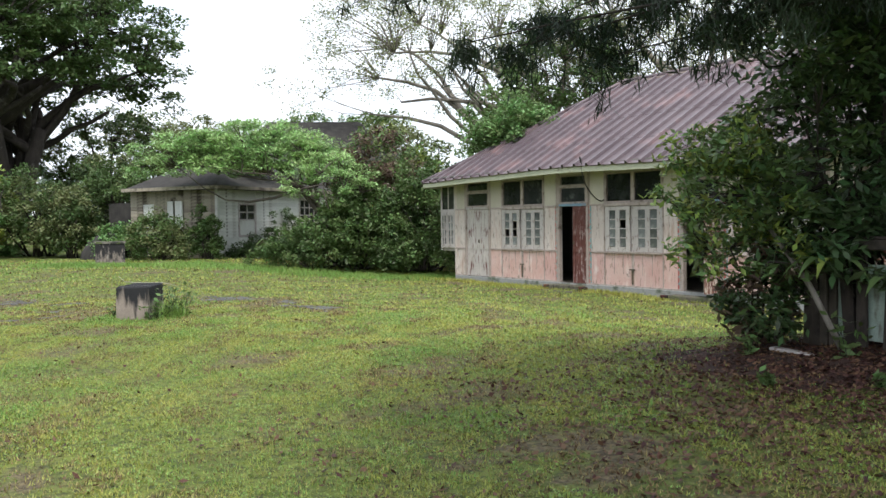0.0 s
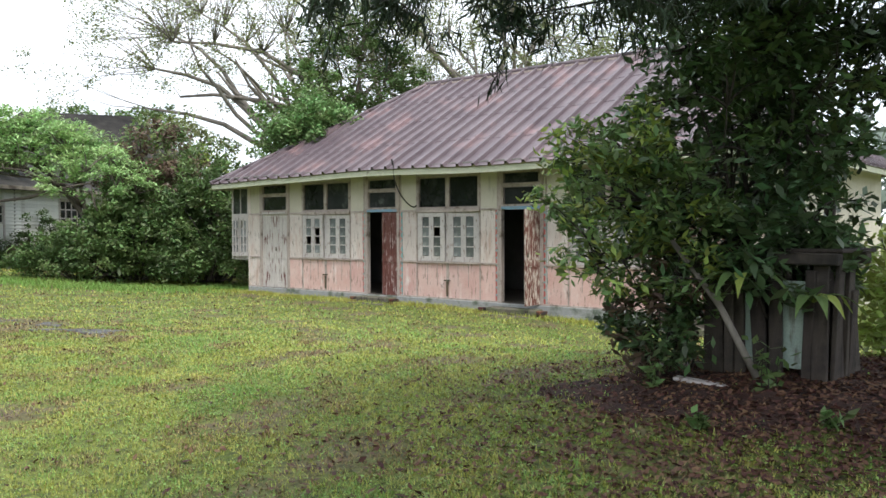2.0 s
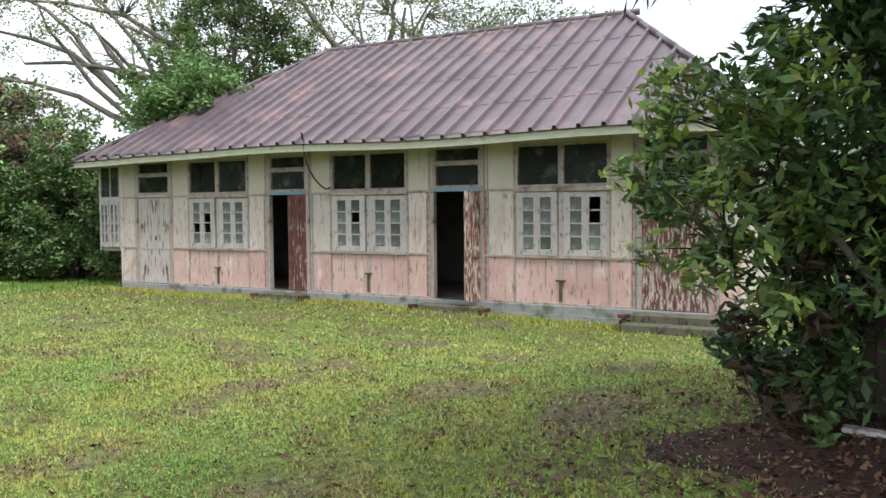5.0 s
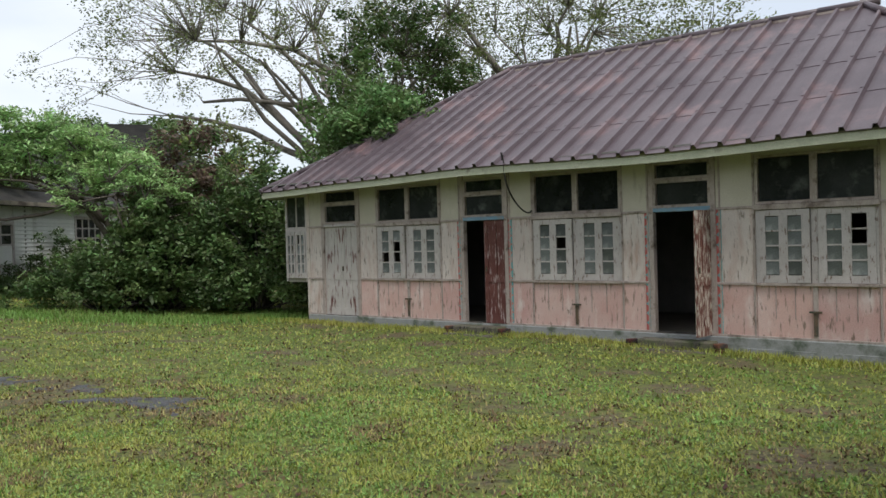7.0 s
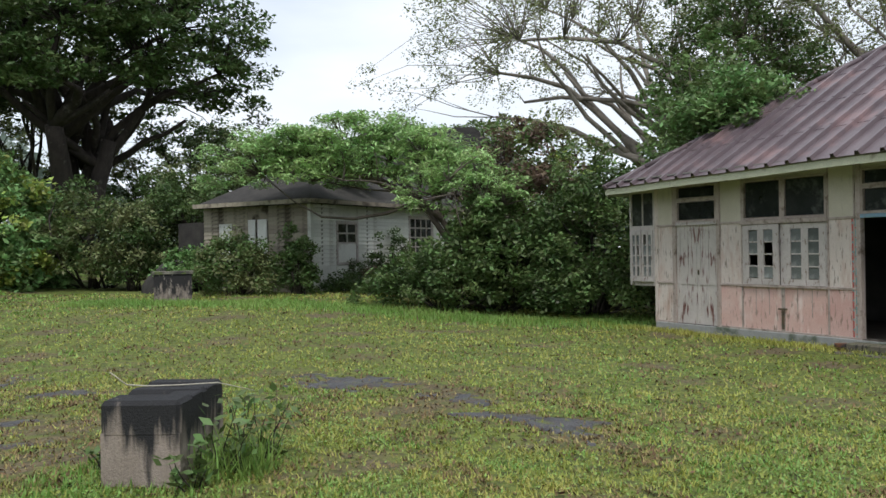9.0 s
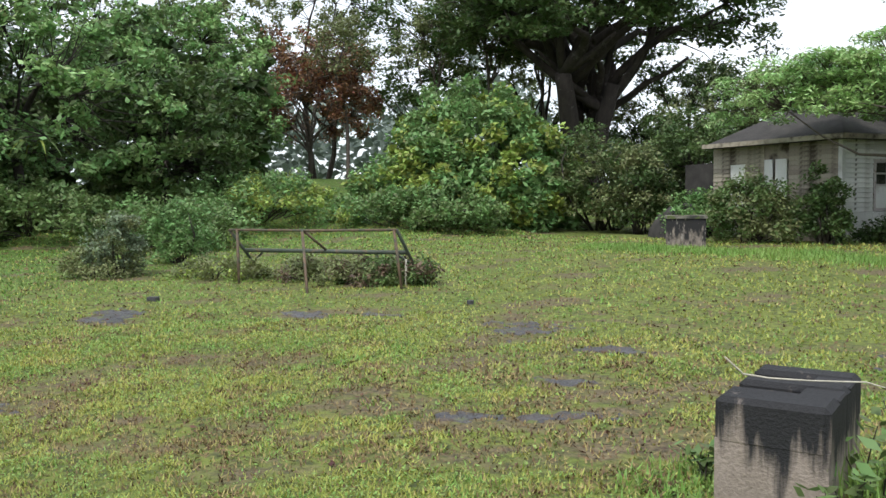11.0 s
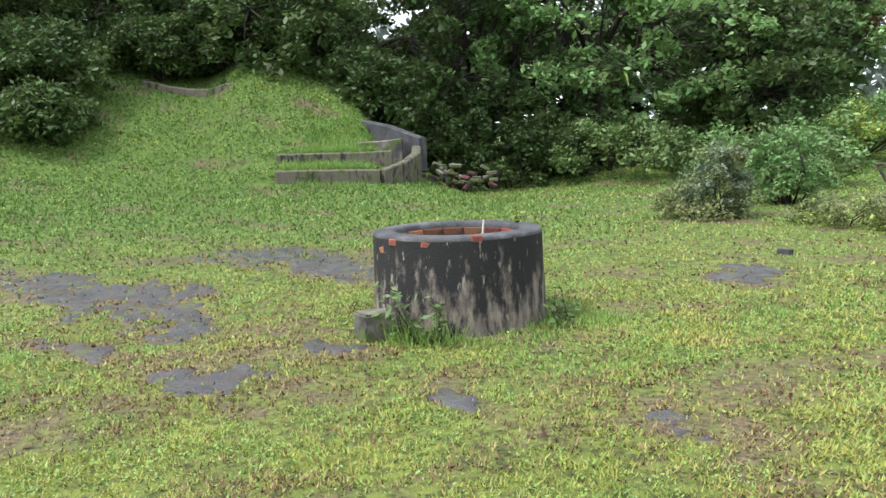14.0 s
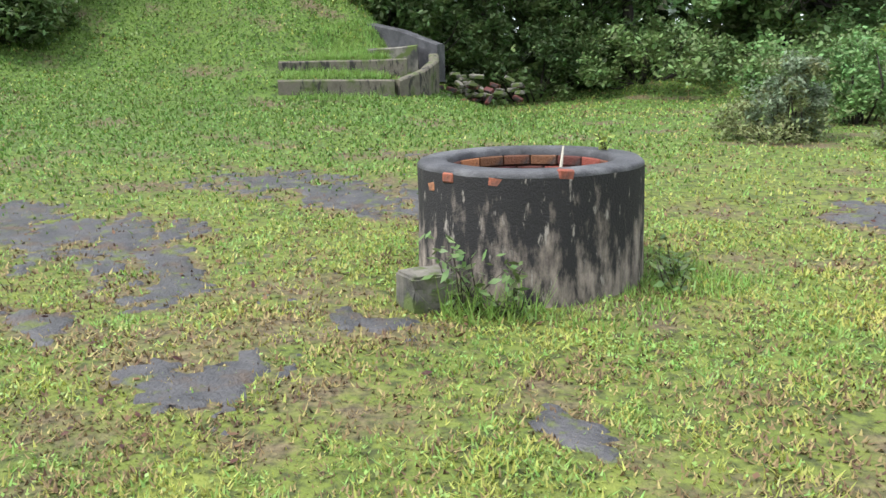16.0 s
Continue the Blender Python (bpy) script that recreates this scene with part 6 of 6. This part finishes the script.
def needle_tree():
    """A tall needle-leaved tree beside the path whose boughs hang over it."""
    rng = np.random.default_rng(7)
    base = Vector((6.6, 5.2, gz(6.6, 5.2)))
    ob = thing("needle_tree", Matrix.Translation(base), "dark needle-leaved tree with long drooping boughs", "tree")
    t = Tubes(8)
    t.add(bent((0, 0, -0.15), (0.2, 0.2, 9), rng, 0.02, 6), [0.24, 0.22, 0.2, 0.17, 0.14, 0.1, 0.05])
    ends = [(0.15, 6.95, 3.0), (0.5, 7.0, 2.95), (1.3, 6.9, 2.85), (0.9, 7.2, 3.25), (2.2, 6.8, 3.1), (1.7, 7.1, 3.4), (2.9, 7.0, 3.5), (4.5, 7.3, 3.0), (4.9, 7.5, 2.75), (3.6, 6.9, 3.5), (-0.3, 6.9, 3.5), (3.2, 7.6, 4.0), (5.3, 7.2, 2.9),
            (4.3, 6.7, 3.4), (2.4, 7.4, 3.9)]
    pts = []
    for e in ends:
        goal = Vector(e) - base
        start = Vector((0.1, 0.1, goal.z + 0.7))
        line = bent(start, goal, rng, 0.05, 8, 0.07)
        t.add(line, [0.05, 0.042, 0.036, 0.03, 0.024, 0.018, 0.013, 0.009, 0.005])
        for j in range(3, 9):
            for k in range(5 if j > 4 else 2):
                tip = line[j] + Vector((rng.normal(0, 0.24), rng.normal(0, 0.24), -abs(rng.normal(0.16, 0.12))))
                t.add([line[j], line[j].lerp(tip, 0.5) + Vector((0, 0, 0.04)), tip], [0.005, 0.004, 0.002])
                for q in range(75):
                    pts.append(tuple(line[j].lerp(tip, rng.uniform(0.1, 1.15)) + Vector(rng.normal(0, 0.05, 3))))
    for q in range(26):
        a = rng.uniform(0, 6.28)
        h = rng.uniform(4.5, 9)
        tip = Vector((math.cos(a) * 2.2, math.sin(a) * 2.2, h + 0.3))
        t.add(bent((0.1, 0.1, h), tip, rng, 0.1, 4), [0.04, 0.03, 0.02, 0.012, 0.006])
        for w in range(260):
            pts.append(tuple(Vector((0, 0, h)).lerp(tip, rng.uniform(0.3, 1.1)) + Vector(rng.normal(0, 0.2, 3))))
    # Added leaf layer out of view, set off the trunk to shade the ground.
    n = 27000
    q, a = 4.9 * np.sqrt(rng.uniform(0, 1, n)), rng.uniform(0, 6.28, n)
    high = np.stack([-2.2 + q * np.cos(a), -4.0 + q * np.sin(a), rng.uniform(6.4, 9.2, n) - 0.12 * q], 1)
    piece("crown", leaves_mesh("crown", high, 0.38, L_NEEDLE, rng, 4.0, 0.3, 0.8), ob, "unseen high crown added to shade the ground")
    piece("trunk", t.mesh("trunk", M_BARK_DARK), ob)
    piece("needles", leaves_mesh("needles", np.array(pts), 0.15, L_NEEDLE, rng, 11.0, 0.0, 1.6), ob)


needle_tree()
tree("tree", "slender tree standing beyond the long house", "tree", (12.3, 13.4, -0.3), 5.0, (12.3, 13.4, 7.5), (2.6, 2.6, 2.6), 90, 60, 0.5, 0.16, M_BARK, L_DARK, 108, trunk_r=0.16, limbs=7)

# Behind the long house: a wide spreading tree with bare boughs and thin foliage.
tree("spreading_tree", "broad spreading tree with bare grey boughs and thin pale foliage", "tree", (9.0, 44.0, -0.2), 5.0, (2.5, 46.0, 9.8), (11.5, 7, 6.2), 420, 76, 0.85, 0.15, M_BARK_PALE, L_THIN, 111,
     trunk_r=0.36, trunks=6, limbs=42, shell=0.35, low=-0.25, twig_r=0.013, sides=7, fork_spread=0.35)
tree("spreading_tree", "tall grey-limbed tree with olive foliage behind the roof", "tree", (13.0, 43.0, -0.2), 7.0, (13.5, 44.0, 10.5), (8.5, 6, 5.5), 300, 70, 0.85, 0.16, M_BARK_PALE, L_OLIVE, 112,
     trunk_r=0.4, trunks=4, limbs=22, shell=0.35, low=-0.3, twig_r=0.014, fork_spread=0.25)
tree("tree", "tall dark leafy tree behind the roof", "tree", (6.0, 41.0, -0.2), 6.0, (6.0, 41.0, 8.2), (3.2, 3, 4.2), 150, 80, 0.6, 0.2, M_BARK, L_DARK, 113, trunk_r=0.3, trunks=3, limbs=9)
tree("tree", "pale thin-leaved tree far behind the roof", "tree", (21, 42, -0.3), 6.0, (21, 42, 9.5), (5, 5, 4), 120, 60, 0.8, 0.2, M_BARK, L_THIN, 114, trunk_r=0.3, trunks=2, limbs=9)
# Vines and bushes between the two houses.
bush("vine_mass", "bright green creeper spilling over the roof end", "creeper", (2.3, 29.2, -0.1), (2.2, 1.9, 6.3), 170, 90, 0.42, 0.16, L_MID, 121, extra=(L_BRIGHT, 0.35, "bright fresh creeper leaves"))
bush("vine_mass", "bright creeper spreading over the sheet roof end", "creeper", (2.25, 26.5, 3.8), (1.4, 1.3, 1.5), 120, 70, 0.35, 0.15, L_BRIGHT, 138, extra=(L_MID, 0.4, "mid-green leaves"))
bush("vine_mass", "dark creeper wall beside the house end", "creeper", (-0.7, 28.6, -0.1), (1.9, 1.5, 3.9), 140, 90, 0.42, 0.14, L_DARK, 122, extra=(L_MID, 0.35, "green leaves"))
bush("bush", "tall maroon-tinged bush between the houses", "bush", (-2.6, 31.0, 0), (2.4, 2.0, 5.2), 150, 90, 0.45, 0.16, L_MAROON, 123, extra=(L_MID, 0.45, "green leaves"))
bush("bush", "large dark green bush between the houses", "bush", (-3.2, 28.8, 0), (2.3, 1.5, 2.9), 140, 90, 0.4, 0.16, L_DARK, 124, extra=(L_MID, 0.6, "mid-green leaves"))
bush("bush", "low dark bush along the lawn edge", "bush", (-1.0, 27.4, 0), (2.2, 0.7, 1.0), 90, 80, 0.3, 0.12, L_DARK, 125, extra=(L_MID, 0.3, "mid-green leaves"))
bush("bush", "low dark bush along the lawn edge", "bush", (-4.6, 28.0, 0.1), (2.0, 0.8, 1.1), 90, 80, 0.3, 0.12, L_DARK, 126, extra=(L_MID, 0.3, "mid-green leaves"))
bush("bush", "yellow-green bush behind the creepers", "bush", (-1.5, 35.0, 0), (2.6, 2.2, 5.6), 120, 80, 0.5, 0.18, L_OLIVE, 127, extra=(L_FRESH, 0.3, "yellow-green leaves"))
bush("bush", "dark creeper over the house plinth", "creeper", (-6.4, 32.0, 0.1), (1.3, 0.6, 0.7), 50, 70, 0.28, 0.12, L_DARK, 128)
bush("bush", "dark creeper climbing the house wall", "creeper", (-8.0, 32.3, 0.15), (0.8, 0.4, 0.5), 30, 70, 0.25, 0.10, L_DARK, 129)
bush("bush", "dark bushy shrub before the house corner", "bush", (-9.2, 31.2, 0.15), (0.7, 0.6, 1.9), 60, 80, 0.25, 0.11, L_DARK, 130, extra=(L_MID, 0.4, "mid-green leaves"))
bush("bush", "round olive bush before the porch", "bush", (-11.0, 31.0, 0.2), (1.2, 1.0, 1.9), 90, 80, 0.3, 0.12, L_OLIVE, 131, extra=(L_MID, 0.5, "mid-green leaves"))
bush("bush", "bright low bush behind the concrete chamber", "bush", (-13.0, 33.0, 0.2), (1.3, 1.0, 1.4), 70, 80, 0.3, 0.13, L_BRIGHT, 132)
tree("feathery_tree", "light green feathery-leaved tree leaning over the house", "tree", (-3.4, 30.4, 0), 2.6, (-7.7, 31.0, 3.95), (3.7, 1.6, 1.5), 230, 120, 0.5, 0.17, M_BARK, L_FERNY, 133, trunk_r=0.12, trunks=2, limbs=16,
     shell=0.3, low=-0.35, flat=0.35, aspect=3.2, droop=0.7, twig_r=0.014, up=1.2)
tree("feathery_tree", "light green feathery-leaved sapling", "tree", (-3.9, 29.3, 0), 1.8, (-4.2, 29.2, 2.9), (1.9, 1.2, 1.3), 60, 100, 0.42, 0.15, M_BARK, L_FERNY, 134, trunk_r=0.06, trunks=2, limbs=9, shell=0.3, flat=0.4,
     aspect=3.2, droop=0.7, up=1.2)

bush("creeper", "dark creeper spreading over the old shingle roof", "creeper", (-14.6, 36.2, 2.6), (1.6, 1.2, 1.3), 60, 70, 0.4, 0.15, L_DARK, 135, extra=(L_MID, 0.4, "green leaves"))
bush("creeper", "green creeper spreading over the old shingle roof", "creeper", (-9.4, 35.5, 3.3), (2.2, 1.6, 2.0), 80, 70, 0.4, 0.15, L_MID, 136, extra=(L_FERNY, 0.4, "light green leaves"))

bush("bush", "dark olive bush hiding the porch", "bush", (-15.9, 34.6, 0.3), (1.0, 0.9, 2.6), 70, 80, 0.4, 0.14, L_DARK, 137, extra=(L_OLIVE, 0.4, "olive leaves"))

bush("creeper", "dark creeper hanging on the weatherboards", "creeper", (-7.45, 34.4, 0.2), (0.3, 0.35, 1.7), 26, 60, 0.2, 0.10, L_DARK, 241, extra=(L_MID, 0.4, "green leaves"))
bush("creeper", "dark creeper hanging on the weatherboards", "creeper", (-6.85, 35.7, 0.3), (0.45, 0.5, 2.0), 36, 60, 0.22, 0.10, L_DARK, 242, extra=(L_MID, 0.4, "green leaves"))
bush("creeper", "thin creeper on the weatherboards under the window", "creeper", (-7.95, 33.5, 0.25), (0.3, 0.3, 1.1), 18, 50, 0.18, 0.09, L_DARK, 243)
bush("bush", "brownish weeds along the foot of the cottage", "bush", (-6.7, 32.9, 0.1), (1.5, 0.5, 0.8), 60, 60, 0.25, 0.10, L_DARK, 244, extra=(L_MAROON, 0.3, "dead brown leaves"))

# North-west: the great dark tree, the creeper mound and the scrub.
tree("great_tree", "huge dark spreading tree with several heavy trunks", "tree", (-25.5, 46.5, 1.2), 6.5, (-24.5, 47.0, 11.4), (9.6, 8, 7.2), 540, 100, 0.95, 0.30, M_BARK_DARK, L_DARK, 141, trunk_r=0.62, trunks=8, limbs=30,
     shell=0.35, low=-0.42, flat=0.4, twig_r=0.025, sides=8, fork_spread=0.14)
bush("creeper_mound", "tall mound of yellow-green creeper", "creeper", (-22.3, 34.2, 0.4), (3.3, 3.0, 4.5), 330, 90, 0.5, 0.25, L_BRIGHT, 142, extra=(L_FRESH, 0.22, "yellow-green leaves"), shell=0.7, stems=20)
bush("bush", "grey-olive bush beside the creeper mound", "bush", (-17.8, 35.5, 0.4), (2.6, 2.2, 3.6), 150, 90, 0.45, 0.15, L_OLIVE, 143, extra=(L_DARK, 0.5, "dark leaves"))
bush("bush", "dark bush beside the porch", "bush", (-15.6, 38.0, 0.4), (2.0, 1.6, 4.4), 110, 90, 0.45, 0.16, L_DARK, 144, extra=(L_OLIVE, 0.3, "olive leaves"))
bush("undergrowth", "bright green rank undergrowth", "undergrowth", (-27.8, 27.6, 0.7), (4.6, 2.6, 1.7), 200, 80, 0.45, 0.16, L_BRIGHT, 145, extra=(L_FRESH, 0.3, "fresh leaves"), stems=30)
bush("undergrowth", "bright green rank undergrowth", "undergrowth", (-22.0, 30.0, 0.5), (3.6, 1.6, 1.3), 150, 80, 0.4, 0.15, L_BRIGHT, 146, extra=(L_MID, 0.4, "mid-green leaves"), stems=30)
bush("undergrowth", "bright green rank undergrowth", "undergrowth", (-24.5, 22.5, 0.3), (2.6, 1.5, 1.15), 110, 80, 0.4, 0.13, L_BRIGHT, 147, extra=(L_MID, 0.4, "mid-green leaves"), stems=30)
bush("undergrowth", "dark rank undergrowth at the forest foot", "undergrowth", (-29.5, 20.5, 0.6), (3.0, 2.4, 1.3), 130, 80, 0.45, 0.16, L_MID, 148, stems=30)
tree("rust_tree", "rust-red leaved tree among the green", "tree", (-38.5, 40.0, 1.5), 3.0, (-38.2, 39.6, 7.4), (5.2, 4.6, 4.0), 190, 70, 0.6, 0.22, M_BARK, L_RED, 151, trunk_r=0.18, limbs=12, shell=0.35, extra=(L_MAROON, 0.5, "dull maroon leaves"))
W_TREES = [(-32.6, 21.6, 1.2, 5.2, 4.6, 4.9, 3.9, L_BRIGHT), (-33.5, 13.2, 2.2, 6.0, 4.6, 4.8, 5.0, L_DARK), (-36.8, 30.8, 1.5, 6.4, 4.8, 4.8, 5.0, L_BRIGHT), (-31.5, 26.6, 1.3, 3.8, 2.8, 2.6, 3.0, L_DARK),
           (-34.0, 17.4, 1.5, 5.4, 3.6, 3.6, 5.2, L_DARK), (-37.5, 6.8, 3.4, 7.5, 4.6, 4.8, 4.6, L_DARK), (-33.4, 1.2, 2.6, 6.4, 3.8, 4.2, 4.2, L_DARK), (-40.5, 25.0, 1.5, 9.5, 5.5, 5.5, 7.0, L_DARK),
           (-42.0, 15.0, 2.0, 10.5, 6.0, 6.0, 7.5, L_DARK), (-45.0, 35.0, 1.5, 10.5, 6.0, 6.0, 7.0, L_DARK), (-43.0, 4.0, 3.5, 10.5, 6.0, 6.0, 6.5, L_DARK), (-36.0, 47.0, 1.2, 10.0, 4.5, 4.5, 6.5, L_DARK), (-31.0, 53.0, 1.2, 9.5, 5.0, 4.5, 7.0, L_OLIVE),
           (-44.0, 46.0, 1.2, 12.0, 5.5, 5.0, 7.5, L_OLIVE), (-24.0, 57.0, 1.2, 6.0, 5.5, 4.5, 4.5, L_DARK)]
for i, (x, y, z, cz, rx, ry, rz, m) in enumerate(W_TREES):
    tree("forest_tree", ("mid-green leafy tree at the forest edge" if m is L_BRIGHT else "dark green tree at the forest edge"), "tree", (x, y, z), max(2.0, cz * 0.5), (x + 0.4, y, cz), (rx, ry, rz), 180, 58, 0.62, 0.26,
         M_BARK_DARK, m, 160 + i, trunk_r=0.22, trunks=1 + i % 3, limbs=12, shell=0.45, low=-0.8, flat=0.6, group="trees at the forest edge", droop=0.5, extra=(L_FERNY if m is L_BRIGHT else L_MID, 0.4 if m is L_BRIGHT else 0.14, "lighter green sprays"))
for i, (x, y, rx, ry, rz) in enumerate(((-30.6, 17.6, 2.0, 2.6, 2.4), (-31.4, 14.6, 1.8, 2.0, 2.6), (-32.6, 10.6, 1.6, 2.2, 2.4), (-30.6, 4.6, 1.8, 1.8, 1.9), (-33.6, 7.6, 1.6, 2.0, 2.0), (-29.0, 2.0, 1.6, 1.6, 1.5), (-29.6, 13.4, 1.3, 1.3, 2.2), (-31.2, 12.2, 1.4, 1.4, 2.4), (-33.4, 9.4, 1.4, 1.6, 2.6), (-34.6, 7.0, 1.6, 1.8, 2.6), (-28.6, 4.9, 1.2, 1.1, 1.2))):
    bush("thicket", "dark leafy thicket at the top of the slope", "thicket", (x, y, gz(x, y) - 0.1), (rx, ry, rz), 110, 80, 0.4, 0.16, L_DARK, 190 + i, extra=(L_MID, 0.12, "mid-green leaves"), group="thickets on the slope")
fern(-29.9, 21.0, 3.2, 12, 1.3, 5, "bird's-nest fern hanging in the tree")
for i, (x, y, h) in enumerate(((-31.0, 46.5, 11), (-33.0, 44.5, 10), (-29.5, 50.5, 12), (-40.0, 34.0, 10), (-34.5, 39.0, 9))):
    tree("slender_tree", "slender bare-stemmed tree with thin foliage", "tree", (x, y, 1.2), h * 0.75, (x, y, h), (2.4, 2.4, 2.6), 60, 50, 0.6, 0.2, M_BARK, L_OLIVE, 220 + i, trunk_r=0.12, limbs=8, shell=0.3, group="slender trees")
for i, (x, y, cz, r, m) in enumerate(((-17.0, 58.0, 6.0, 4.2, L_OLIVE), (-10.5, 60.0, 6.2, 4.0, L_MID), (-5.0, 56.0, 6.0, 4.0, L_MID), (-23.0, 62.0, 7.0, 4.5, L_OLIVE), (-13.5, 48.0, 3.6, 2.6, L_DARK))):
    tree("far_tree", "rounded far tree above the roofs", "tree", (x, y, 0.3), 3.0, (x, y, cz), (r, r, r * 0.8), 120, 70, 0.6, 0.24, M_BARK, m, 230 + i, trunk_r=0.2, limbs=8, shell=0.5, group="far trees")


bush("creeper_mound", "low skirt of yellow-green creeper round the mound", "creeper", (-22.9, 33.2, 0.4), (4.6, 3.2, 2.9), 260, 80, 0.5, 0.24, L_BRIGHT, 149, extra=(L_FRESH, 0.3, "yellow-green leaves"), shell=0.6, stems=20)


def far_woods():
    """Woods that close the view all round; haze is in their leaf colour."""
    rng = np.random.default_rng(77)
    n = 42000
    a = rng.uniform(-95, 150, n)
    r = rng.uniform(62, 82, n)
    x, y = -6 - r * np.sin(np.radians(a)), 15 + r * np.cos(np.radians(a))
    top = 7.5 + 2.6 * np.sin(a * 0.21) + 1.8 * np.sin(a * 0.53 + 1) + 1.2 * np.sin(a * 1.31 + 2)
    top = np.where(a > 20, top + 5 * sm(25, 55, a), top)
    z = np.abs(rng.uniform(0, 1, n)) ** 0.75 * top
    tagged(new("far_woods", leaves_mesh("far_woods", np.stack([x, y, z], 1), 1.0, L_HAZE_TINTED, rng, 1.5, 0.3)), "far woods closing the view, haze painted into their pale leaves", "woods", kind="stuff")


far_woods()


def deep_woods():
    """Dark foliage inside the forest, behind its edge."""
    rng = np.random.default_rng(78)
    n = 9000
    a, r = rng.uniform(56, 125, n), rng.uniform(33, 41, n)
    x, y = -6 - r * np.sin(np.radians(a)), 15 + r * np.cos(np.radians(a))
    z = height(np.clip(x, -40, 24), y) + rng.uniform(0, 1, n) ** 0.8 * (6.5 + 1.5 * np.sin(a * 0.4))
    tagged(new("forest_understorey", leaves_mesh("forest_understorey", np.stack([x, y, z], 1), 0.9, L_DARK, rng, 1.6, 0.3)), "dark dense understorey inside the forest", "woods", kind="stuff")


deep_woods()
